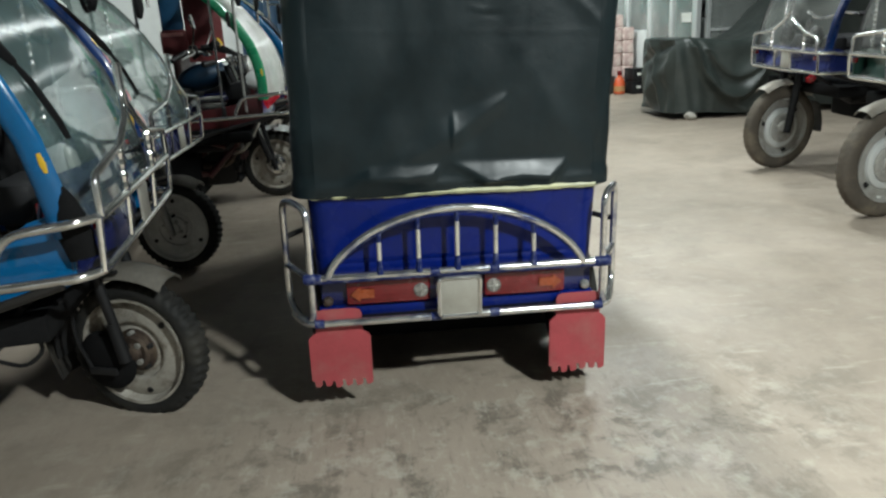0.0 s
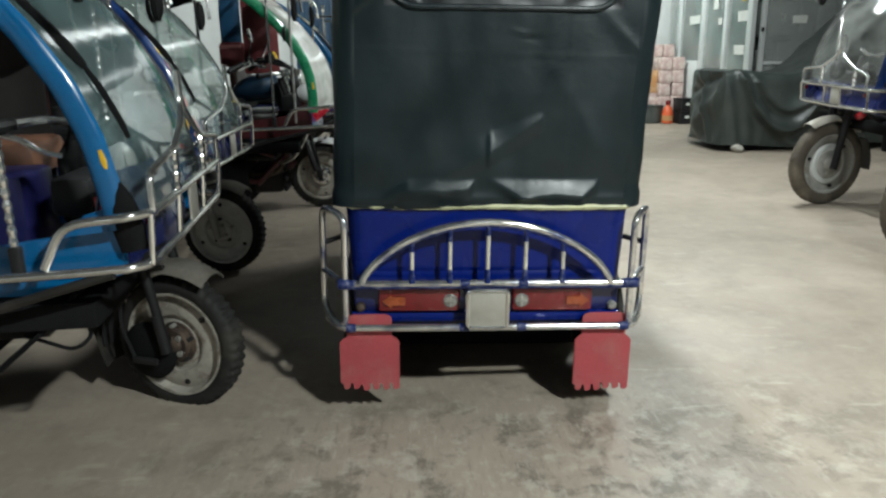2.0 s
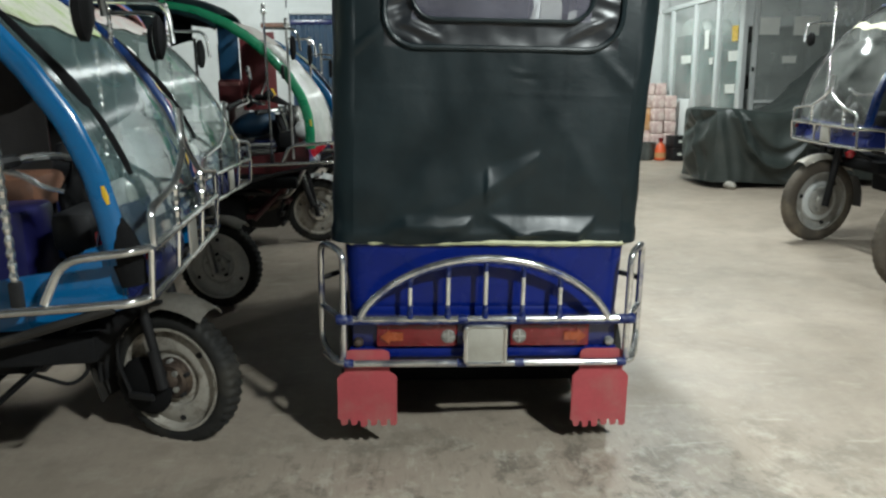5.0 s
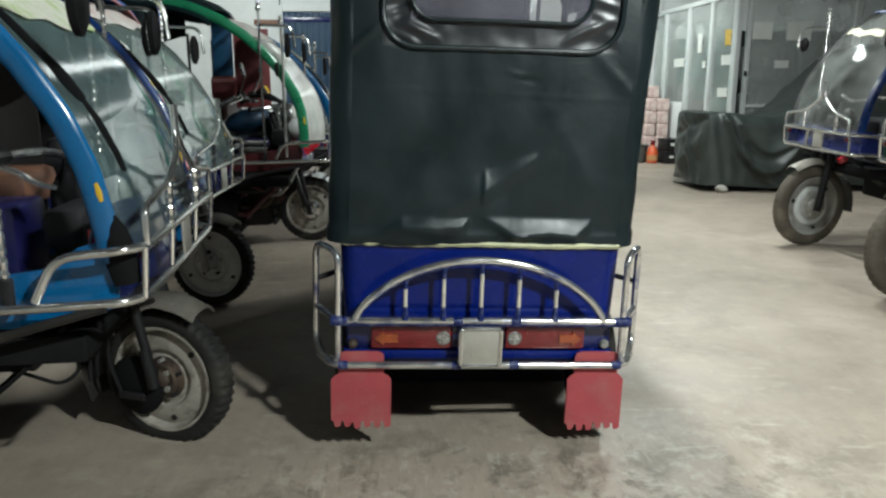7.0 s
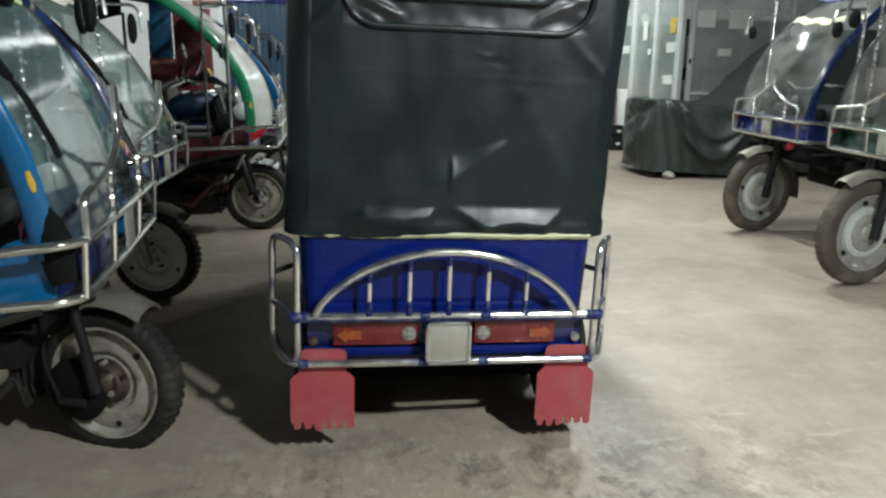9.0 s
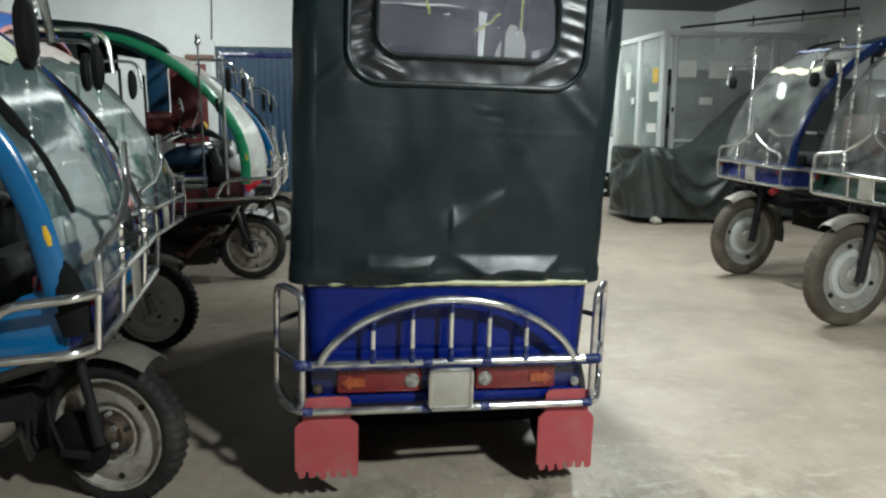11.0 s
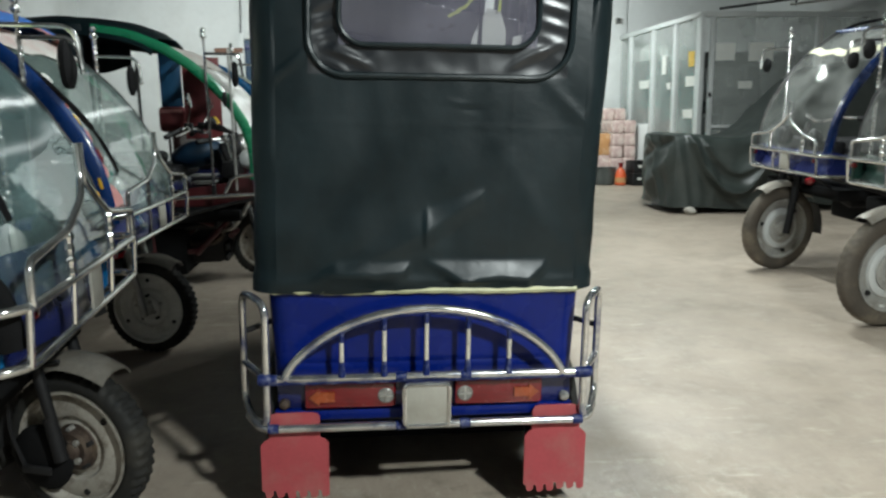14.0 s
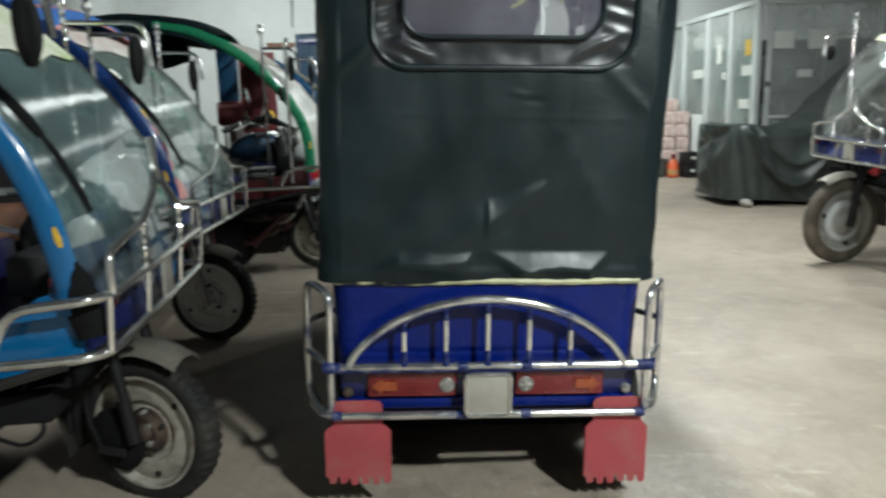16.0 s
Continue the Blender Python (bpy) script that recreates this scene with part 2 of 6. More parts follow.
M_GUARD = paint("chrome_with_blue_overspray", (0.74, 0.74, 0.72), 0.18, metal=0.92, vary=0.12, scale=12, rough_vary=0.1, dirt=(0.04, 0.07, 0.26), dirt_amount=0.85, dirt_scale=11)
M_BAR = paint("yellowed_chrome", (0.7, 0.67, 0.58), 0.34, metal=0.45, vary=0.15, scale=20, dirt=(0.2, 0.2, 0.24), dirt_amount=0.5, dirt_scale=18)
M_TEAL = paint("worn_teal_trim", (0.16, 0.24, 0.24), 0.4, vary=0.2, scale=8, coat=0.2, dirt=(0.3, 0.32, 0.3), dirt_amount=0.5, dirt_scale=8)
M_FOREST = paint("dark_green_enamel", (0.008, 0.03, 0.022), 0.35, vary=0.2, scale=6, coat=0.3)
M_BAG = paint("dark_plastic_sacking", (0.05, 0.058, 0.055), 0.6, vary=0.5, scale=6, bump=0.3, bump_scale=30, dirt=(0.12, 0.125, 0.115), dirt_amount=0.6, dirt_scale=7)
M_FENDER = paint("dull_scuffed_mudguard", (0.184, 0.17, 0.146), 0.5, metal=0.3, vary=0.3, scale=10, dirt=(0.14, 0.115, 0.085), dirt_amount=0.7, dirt_scale=9)
M_DARK = paint("black_metal", (0.016, 0.016, 0.017), 0.55, vary=0.3, scale=8, spec=0.3, dirt=(0.03, 0.026, 0.022), dirt_amount=0.5, dirt_scale=8)
# Also on the added underbody blocks and the blackened rear rims.
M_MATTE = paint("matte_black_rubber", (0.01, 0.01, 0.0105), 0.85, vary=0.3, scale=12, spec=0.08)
M_PALE = paint("pale_steel_disc", (0.78, 0.78, 0.74), 0.45, metal=0.1, vary=0.2, scale=10, dirt=(0.34, 0.32, 0.27), dirt_amount=0.4, dirt_scale=12)
M_SLEEVE = paint("dull_blue_weld_paint", (0.003, 0.014, 0.1), 0.45, vary=0.4, scale=60, spec=0.3, dirt=(0.25, 0.25, 0.26), dirt_amount=0.5, dirt_scale=60)
M_PLASTIC = paint("black_plastic", (0.013, 0.013, 0.014), 0.5, vary=0.2, scale=8, spec=0.25)
M_FLAP = paint("red_rubber", (0.34, 0.052, 0.06), 0.65, vary=0.14, scale=10, bump=0.15, bump_scale=80, dirt=(0.3, 0.16, 0.13), dirt_amount=0.35, dirt_scale=8)
M_RED = paint("red_lens", (0.15, 0.008, 0.011), 0.2, vary=0.25, scale=30, coat=0.5)
M_REAR_RED = paint("bright_red_reflector", (0.5, 0.02, 0.035), 0.3, vary=0.2, scale=30, coat=0.4)
M_AMBER = paint("amber_lens", (0.27, 0.052, 0.013), 0.25, vary=0.3, scale=40, coat=0.5)
M_LENS = paint("clear_lens", (0.3, 0.3, 0.28), 0.15, vary=0.6, scale=70, metal=0.4, coat=0.5)
M_LAMP = paint("milky_headlamp_lens", (0.42, 0.44, 0.4), 0.2, vary=0.15, scale=30, coat=0.6)
M_YELLOW = paint("yellow_piping", (0.5, 0.5, 0.3), 0.5, vary=0.25, scale=14)
M_RIBBON = paint("lime_ribbon", (0.55, 0.62, 0.06), 0.5, vary=0.1, scale=14)
M_PLATE = paint("grey_blank_plate", (0.38, 0.365, 0.32), 0.45, vary=0.12, scale=20, metal=0.2, dirt=(0.32, 0.3, 0.25), dirt_amount=0.5, dirt_scale=16)
# Windscreen haze partly stands in for milky reflections of the hall.
M_SCREEN = clear("scratched_windscreen", (0.22, 0.36, 0.36), 0.025, 0.14, 0.95, 0.12, 2.4, 0.1, 0.1, 0.03, 0.08)
M_SCREEN_WORN = clear("lightly_scratched_windscreen", (0.3, 0.4, 0.37), 0.025, 0.18, 0.9, 0.16, 3.0, 0.11, 0.12, 0.028, 0.07)
M_SCREEN_CLEAR = clear("clean_windscreen", (0.34, 0.35, 0.33), 0.05, 0.07, 0.09, 0.12, 4, 0.08, 0.03, 0.0, 0.02)
# Heavy haze stands in for the white wall mirrored in this windscreen.
M_SCREEN_MILKY = clear("milky_windscreen", (0.6, 0.6, 0.56), 0.12, 0.5, 0.8, 0.25, 4, 0.08, 0.1, 0.06)
# Purple-grey haze lightens the pane in place of reflections.
M_VINYL = clear("clear_vinyl", (0.22, 0.215, 0.275), 0.05, 0.5, 1.2, 0.12, 6, 0.1, 0.0, 0.0, 0.1)
M_PANE = clear("office_glass", (0.42, 0.45, 0.43), 0.04, 0.3, 0.3, 0.22, 1.2, 0.02)
M_ALU = paint("white_aluminium", (0.6, 0.62, 0.61), 0.4, vary=0.08, scale=4, metal=0.2)
M_TARP = paint("dusty_black_tarpaulin", (0.03, 0.038, 0.035), 0.42, spec=0.5, vary=0.2, scale=4, bump=0.25, bump_scale=60, dirt=(0.065, 0.072, 0.065), dirt_amount=0.5, dirt_scale=3)
M_PAPER = paint("white_paper", (0.66, 0.67, 0.63), 0.8, vary=0.08, scale=8)
M_PINK = paint("pink_printed_carton", (0.5, 0.36, 0.33), 0.7, vary=0.25, scale=9, dirt=(0.72, 0.67, 0.6), dirt_amount=0.9, dirt_scale=9)
M_TURQ = paint("turquoise_gloss_paint", (0.0, 0.3, 0.24), 0.4, vary=0.08, scale=3, dirt=(0.02, 0.2, 0.17), dirt_amount=0.4)
M_OCHRE = paint("orange_printed_card", (0.48, 0.25, 0.1), 0.7, vary=0.15, scale=8, dirt=(0.65, 0.55, 0.4), dirt_amount=0.5, dirt_scale=8)
M_ORANGE = paint("orange_plastic", (0.62, 0.1, 0.03), 0.45, vary=0.15, scale=12)
M_SHUTTER = paint("blue_steel_shutter", (0.008, 0.04, 0.085), 0.45, vary=0.2, scale=5, dirt=(0.02, 0.03, 0.05), dirt_amount=0.5)
M_STONE = paint("grey_stone", (0.35, 0.33, 0.29), 0.85, vary=0.25, scale=20, bump=0.5, bump_scale=50)
M_CREAM = paint("printed_sun_strip", (0.5, 0.5, 0.42), 0.5, vary=0.2, scale=10, dirt=(0.24, 0.36, 0.06), dirt_amount=0.9, dirt_scale=9)
M_PALE_STRIP = paint("pale_yellow_strip", (0.45, 0.44, 0.3), 0.5, vary=0.2, scale=10)
M_WHITE_STRIP = paint("faded_white_strip", (0.6, 0.58, 0.54), 0.5, vary=0.15, scale=10, dirt=(0.5, 0.3, 0.28), dirt_amount=0.6, dirt_scale=8)
M_CANVAS = paint("blue_canvas", (0.05, 0.17, 0.5), 0.65, vary=0.2, scale=6, bump=0.2, bump_scale=40)
M_ROSE = paint("faded_pink_canvas", (0.55, 0.25, 0.24), 0.7, vary=0.25, scale=6)
M_SEAT = paint("dark_red_seat_cover", (0.03, 0.011, 0.01), 0.5, vary=0.2, scale=8, bump=0.2)
M_DRAB = paint("drab_brown_cloth", (0.024, 0.021, 0.02), 0.8, vary=0.3, scale=5, bump=0.2, dirt=(0.012, 0.011, 0.011), dirt_amount=0.6)
M_SIDE_RED = paint("dull_red_panel", (0.2, 0.045, 0.048), 0.5, vary=0.2, scale=6)
M_SIDE_BLUE = paint("dull_blue_panel", (0.02, 0.1, 0.21), 0.45, vary=0.2, scale=6)
M_PLANK = paint("worn_brown_seat", (0.14, 0.062, 0.035), 0.55, vary=0.3, scale=7, dirt=(0.05, 0.03, 0.02), dirt_amount=0.7, dirt_scale=6)
M_VIOLET = paint("dark_violet_blue_vinyl", (0.012, 0.012, 0.07), 0.4, vary=0.2, scale=6)
M_GRIME = paint("grimy_rubber", (0.022, 0.02, 0.018), 0.7, vary=0.3, scale=9, spec=0.3, dirt=(0.07, 0.06, 0.048), dirt_amount=0.7, dirt_scale=5)
M_BROWN = paint("brown_hardboard", (0.16, 0.075, 0.045), 0.6, vary=0.25, scale=5)
M_REFLECT = paint("yellow_reflector", (0.65, 0.4, 0.03), 0.3, vary=0.1, scale=20)

# ---- mesh helpers ----


def finish(bm, name, material, parent=None, label="", smooth=True, at=None):
    me = bpy.data.meshes.new(name)
    bmesh.ops.recalc_face_normals(bm, faces=bm.faces)
    bm.to_mesh(me)
    bm.free()
    for mat in material if isinstance(material, (list, tuple)) else [material]:
        me.materials.append(mat)
    if smooth:
        me.polygons.foreach_set("use_smooth", [True] * len(me.polygons))
        me.set_sharp_from_angle(angle=radians(38))
    o = new(name, me)
    if parent:
        o.parent = parent
    if at is not None:
        o.matrix_basis = at
    if label:
        o["label"] = label
    return o


def part(name, bm, material, parent, label="", smooth=True, at=None):
    return finish(bm, name, material, parent, label, smooth, at)


def thing(name, m, label, category, group="", kind=""):
    o = new(name)
    o.empty_display_size = 0.1
    o.matrix_basis = m
    return tagged(o, label, category, group, kind)


def box(bm, x0, x1, y0, y1, z0, z1, bevel=0.0, seg=2, m=None):
    r = bmesh.ops.create_cube(bm, size=1.0)
    vs = r["verts"]
    for v in vs:
        v.co = Vector((x0 + (v.co.x + 0.5) * (x1 - x0), y0 + (v.co.y + 0.5) * (y1 - y0), z0 + (v.co.z + 0.5) * (z1 - z0)))
        if m is not None:
            v.co = m @ v.co
    if bevel:
        es = list({e for v in vs for e in v.link_edges})
        bmesh.ops.bevel(bm, geom=es, offset=bevel, segments=seg, affect="EDGES", profile=0.5)
    return bm


def fillet(pts, rad, n=5, closed=False):
    """Rounds the corners of a line of points."""
    pts = [Vector(p) for p in pts]
    out, k = [], len(pts)
    for i, p in enumerate(pts):
        if not closed and i in (0, k - 1):
            out.append(p)
            continue
        a, c = pts[i - 1] - p, pts[(i + 1) % k] - p
        d = min(rad, a.length * 0.48, c.length * 0.48)
        s, e = p + a.normalized() * d, p + c.normalized() * d
        for j in range(n + 1):
            u = j / n
            out.append((1 - u) ** 2 * s + 2 * u * (1 - u) * p + u * u * e)
    return out


def tube(bm, pts, r, seg=8, closed=False, caps=True, flat=1.0):
    """A round bar along a line; r may be a number or a list, flat squashes its second axis."""
    pts = [Vector(p) for p in pts]
    n = len(pts)
    rs = r if isinstance(r, (list, tuple)) else [r] * n
    up, rings = None, []
    for i, p in enumerate(pts):
        if closed:
            d = pts[(i + 1) % n] - pts[i - 1]
        else:
            d = pts[min(i + 1, n - 1)] - pts[max(i - 1, 0)]
        d = d.normalized() if d.length > 1e-9 else Vector((0, 0, 1))
        if up is None:
            up = Vector((0, 0, 1)) if abs(d.z) < 0.9 else Vector((1, 0, 0))
        up = (up - d * up.dot(d))
        up = up.normalized() if up.length > 1e-6 else d.orthogonal().normalized()
        side = d.cross(up)
        rings.append([bm.verts.new(p + (side * math.cos(a) * flat + up * math.sin(a)) * rs[i]) for a in (2 * math.pi * j / seg for j in range(seg))])
    for i in range(n if closed else n - 1):
        a, c = rings[i], rings[(i + 1) % n]
        for j in range(seg):
            bm.faces.new((a[j], a[(j + 1) % seg], c[(j + 1) % seg], c[j]))
    if caps and not closed:
        bm.faces.new(rings[0][::-1])
        bm.faces.new(rings[-1])
    return bm


def lathe(bm, prof, seg=32, axis="Y", m=None, cap=True):
    """Turns a profile of (radius, along) round an axis."""
    rings = []
    for r, h in prof:
        ring = []
        for j in range(seg):
            a = 2 * math.pi * j / seg
            c, s = r * math.cos(a), r * math.sin(a)
            co = Vector((c, h, s)) if axis == "Y" else Vector((c, s, h))
            ring.append(bm.verts.new(m @ co if m is not None else co))
        rings.append(ring)
    for a, c in zip(rings, rings[1:]):
        for j in range(seg):
            bm.faces.new((a[j], a[(j + 1) % seg], c[(j + 1) % seg], c[j]))
    if cap and prof[0][0] > 1e-4:
        bm.faces.new(rings[0])
    if cap and prof[-1][0] > 1e-4:
        bm.faces.new(rings[-1][::-1])
    return bm


def sheet(bm, fn, nu, nv, thick=None, skip=None, closed_u=False):
    """A surface fn(u, v) over the unit square; thick gives it a back."""
    g = [[bm.verts.new(fn(i / nu, j / nv)) for j in range(nv + 1)] for i in range(nu + (0 if closed_u else 1))]
    made = []
    for i in range(nu):
        for j in range(nv):
            if skip and skip((i + 0.5) / nu, (j + 0.5) / nv):
                continue
            k = (i + 1) % len(g)
            made.append(bm.faces.new((g[i][j], g[k][j], g[k][j + 1], g[i][j + 1])))
    if skip:
        bmesh.ops.delete(bm, geom=[v for v in bm.verts if not v.link_faces], context="VERTS")
    if thick:
        bmesh.ops.recalc_face_normals(bm, faces=made)
        bmesh.ops.solidify(bm, geom=made, thickness=thick)
    return bm


def plate(bm, outline, y0, y1):
    """A flat slab from an outline in x and z, between two depths."""
    a = [bm.verts.new((x, y0, z)) for x, z in outline]
    c = [bm.verts.new((x, y1, z)) for x, z in outline]
    bm.faces.new(a)
    bm.faces.new(c[::-1])
    for i in range(len(a)):
        k = (i + 1) % len(a)
        bm.faces.new((a[i], c[i], c[k], a[k]))
    return bm


def round_rect(x0, x1, z0, z1, r, n=6):
    out = []
    for cx, cz, a0 in ((x1 - r, z1 - r, 0), (x0 + r, z1 - r, 90), (x0 + r, z0 + r, 180), (x1 - r, z0 + r, 270)):
        for k in range(n + 1):
            a = radians(a0 + 90 * k / n)
            out.append((cx + r * math.cos(a), cz + r * math.sin(a)))
    return out


def NB():
    return bmesh.new()

# ---- the hall ----
X0, X1, Y0, Y1, H = -4.7, 7.0, -10.0, 11.0, 3.26


def wall(name, x0, x1, y0, y1, z0=0.0, z1=H):
    o = finish(box(NB(), x0, x1, y0, y1, z0, z1), name, M_WALL, smooth=False)
    return tagged(o, "pale grey painted plaster wall, lightly stained", "wall", kind="structure")


wall("wall_north", X0, X1, Y1, Y1 + 0.2)
wall("wall_south", X0, X1, Y0 - 0.2, Y0)
wall("wall_west", X0 - 0.2, X0, Y0 - 0.2, Y1 + 0.2)
wall("wall_east", X1, X1 + 0.2, Y0 - 0.2, Y1 + 0.2)
bm = NB()
sheet(bm, lambda u, v: Vector((X0 + u * (X1 - X0), Y0 + v * (Y1 - Y0), 0)), 30, 40)
box(bm, X0 - 0.2, X1 + 0.2, Y0 - 0.2, Y1 + 0.2, -0.3, -0.02)
tagged(finish(bm, "floor", M_FLOOR, smooth=False), "worn beige concrete floor with stains and scuffs", "floor", kind="structure")
bm = NB()
box(bm, X0 - 0.2, X1 + 0.2, Y0 - 0.2, Y1 + 0.2, H, H + 0.15)
tagged(finish(bm, "ceiling", M_CEIL, smooth=False), "dark grey sheet ceiling in shade", "ceiling", kind="structure")

# Housings for all lamps, the added fill too; none is in view.
for x, y, z, length, watts, turn, *tilt in LAMPS:
    bt = thing("unseen_tube_light", pose(x, y, z, 0, 0, turn), "unseen white tube light under the ceiling, placed to light the hall", "lamp", "tube lights")
    part("housing", box(NB(), -length / 2 - 0.03, length / 2 + 0.03, -0.035, 0.035, 0.012, 0.06, 0.008), M_ALU, bt)
    part("bracket", box(NB(), -0.02, 0.02, -0.02, 0.02, 0.06, H - z + 0.002), M_ALU, bt)

# blue shutter door in the far wall
d1 = thing("door_1", pose(-1.4, Y1 - 0.06, 0), "dark blue folding steel door in a pale frame", "door", kind="structure")
part("shutter", sheet(NB(), lambda u, v: Vector((-0.66 + 1.32 * u, -0.012 + 0.02 * abs(math.sin(u * 40)) ** 0.7, 0.01 + 2.44 * v)), 200, 4, 0.003), M_SHUTTER, d1, "dark blue upright-pleated steel leaf")
part("lock_band", box(NB(), -0.655, 0.655, -0.03, -0.014, 2.29, 2.37, 0.004), M_NAVY, d1)
bm = NB()
box(bm, -0.74, -0.665, -0.03, 0.057, 0, 2.56, 0.004)
box(bm, 0.665, 0.74, -0.03, 0.057, 0, 2.56, 0.004)
box(bm, -0.66, 0.66, -0.03, 0.057, 2.46, 2.56, 0.004)
part("door_frame", bm, M_WALL, d1, "pale painted door frame")

cb = finish(tube(NB(), [(-2.09, Y1 - 0.012, H - 0.02), (-2.1, Y1 - 0.012, 2.9), (-2.13, Y1 - 0.012, 2.3), (-2.12, Y1 - 0.012, 1.6)], 0.011, 6), "wall_cable", M_DARK)
tagged(cb, "thin dark cable running down the far wall", "cable")
bx = finish(box(NB(), -2.55, -2.08, Y1 - 0.1, Y1 - 0.003, 2.24, 2.32, 0.006), "wall_bracket", M_BROWN)
tagged(bx, "small brown wooden shelf bracket on the far wall", "bracket")

# ---- glazed office ----
bo = thing("office_booth", pose(0, 0, 0), "glazed office booth with white aluminium frames", "booth", kind="structure")
BX, BY, BT = 4.47, 7.86, 2.42
for y in (7.86, 8.63, 9.47, 10.45):
    w = 0.05 if y > 7.9 else 0.07
    part("post", box(NB(), BX - 0.03, BX + 0.04, y - w, y + w, 0, BT, 0.006), M_ALU, bo)
for x, w in ((4.64, 0.03), (6.18, 0.045), (6.95, 0.04)):
    part("post", box(NB(), x - w, x + w, BY - 0.04, BY + 0.03, 0, BT, 0.006), M_ALU, bo)
part("top_rail", box(NB(), BX - 0.035, BX + 0.045, BY - 0.07, Y1 - 0.003, BT, BT + 0.07, 0.006), M_ALU, bo)
part("top_rail", box(NB(), BX + 0.05, X1 - 0.003, BY - 0.045, BY + 0.035, BT, BT + 0.07, 0.006), M_ALU, bo)
part("mid_rail", box(NB(), 4.67, 6.13, BY - 0.03, BY + 0.02, 0.93, 0.97, 0.004), M_ALU, bo)
part("sill", box(NB(), BX - 0.03, BX + 0.04, 9.55, Y1 - 0.003, 0.0, 0.97, 0.006), M_WALL, bo, "low white wall below the glass")
for y0, y1, z0 in ((7.94, 8.57, 0.06), (8.69, 9.41, 0.06), (9.53, 10.39, 0.972), (10.51, 10.99, 0.972)):
    o = part("pane", box(NB(), BX, BX + 0.008, y0, y1, z0, BT - 0.002), M_PANE, bo, smooth=False)
    o.visible_shadow = False
for x0, x1, z0, z1 in ((4.68, 6.13, 0.975, BT - 0.002), (4.68, 6.13, 0.06, 0.925), (6.23, 6.9, 0.06, BT - 0.002)):
    o = part("pane", box(NB(), x0, x1, BY - 0.006, BY + 0.002, z0, z1), M_PANE, bo, smooth=False)
    o.visible_shadow = False
part("latch", box(NB(), 4.6, 4.63, BY - 0.07, BY - 0.04, 1.36, 1.42, 0.004), M_DARK, bo)


def paper(x, y, z, w, h, side, mat=M_PAPER, label="white paper notice stuck on the office glass"):
    bm = NB()
    if side:
        sheet(bm, lambda u, v: Vector((BX - 0.008 - 0.004 * math.sin(5 * u + 3 * v), y + (u - 0.5) * w, z + (v - 0.5) * h)), 4, 4, 0.001)
    else:
        sheet(bm, lambda u, v: Vector((x + (u - 0.5) * w, BY - 0.014 - 0.004 * math.sin(5 * u + 3 * v), z + (v - 0.5) * h)), 4, 4, 0.001)
    tagged(finish(bm, "paper_notice", mat), label, "notice", "notices on the glass")


for x, z, w, h in ((4.83, 1.96, 0.28, 0.23), (5.35, 1.96, 0.36, 0.25), (5.14, 1.515, 0.2, 0.1)):
    paper(x, 0, z, w, h, 0)
for y, z, w, h in ((8.1, 1.58, 0.3, 0.14), (8.14, 1.13, 0.32, 0.13), (9.02, 1.86, 0.17, 0.28), (8.83, 1.54, 0.13, 0.1), (9.8, 1.6, 0.42, 0.13)):
    paper(0, y, z, w, h, 1)
paper(0, 8.08, 1.885, 0.19, 0.21, 1, M_REFLECT, "orange-yellow sticker on the office glass")

# things inside the office
dk = thing("office_desk", pose(5.4, 9.6, 0), "dark office desk behind the glass", "desk")
part("desktop", box(NB(), -0.8, 0.7, -0.35, 0.35, 0.72, 0.76, 0.006), M_DARK, dk)
for x, y in ((-0.74, -0.3), (0.64, -0.3), (-0.74, 0.3), (0.64, 0.3)):
    part("leg", box(NB(), x - 0.025, x + 0.025, y - 0.025, y + 0.025, 0, 0.72), M_DARK, dk)
sh = thing("steel_shelf", pose(5.75, 8.2, 0), "dark steel shelf rack close behind the glass", "shelf")
for z in (0.3, 0.8, 1.3):
    part("shelf", box(NB(), -1.05, 1.15, -0.2, 0.2, z, z + 0.025), M_DARK, sh)
for x, y in ((-1.03, -0.18), (1.13, -0.18), (-1.03, 0.18), (1.13, 0.18)):
    part("post", box(NB(), x - 0.02, x + 0.02, y - 0.02, y + 0.02, 0, 1.9), M_DARK, sh)
part("back_sheet", box(NB(), -1.05, 1.15, 0.2, 0.215, 0.2, 2.0), M_BAG, sh, "drab sheeting behind the shelves")
random.seed(5)
for z, tall_z in ((0.326, 0.44), (0.826, 0.44), (1.326, 0.62)):
    x = -0.98
    while x < 0.95:
        w = random.uniform(0.16, 0.36)
        hh = tall_z * random.uniform(0.6, 0.98)
        dp = random.uniform(0.0, 0.1)
        bm = box(NB(), -w / 2, w / 2, -0.16 + dp, 0.14, 0, hh, 0.03, 2)
        bmesh.ops.subdivide_edges(bm, edges=list(bm.edges), cuts=2, use_grid_fill=True)
        for q in bm.verts:
            k = 0.035 * noise.noise(q.co * 7 + Vector((x * 9, z * 5, 0)))
            q.co.x += k * min(1, q.co.z * 8)
            q.co.y += k
            if q.co.z > 0.05:
                q.co.z += k
        o = finish(bm, "sack", random.choice([M_BAG, M_BAG, M_DARK, M_TARP, M_FOREST, M_BAG]), at=pose(5.75 + x + w / 2, 8.2, z))
        tagged(o, "dark stuffed sack on the office shelf rack", "sack", "sacks on the rack")
        x += w + 0.02
ca = thing("office_cabinet", pose(4.97, 10.3, 0), "grey steel cabinet inside the office", "cabinet")
part("body", box(NB(), -0.4, 0.5, -0.25, 0.25, 0, 2.0, 0.008), M_BAG, ca)
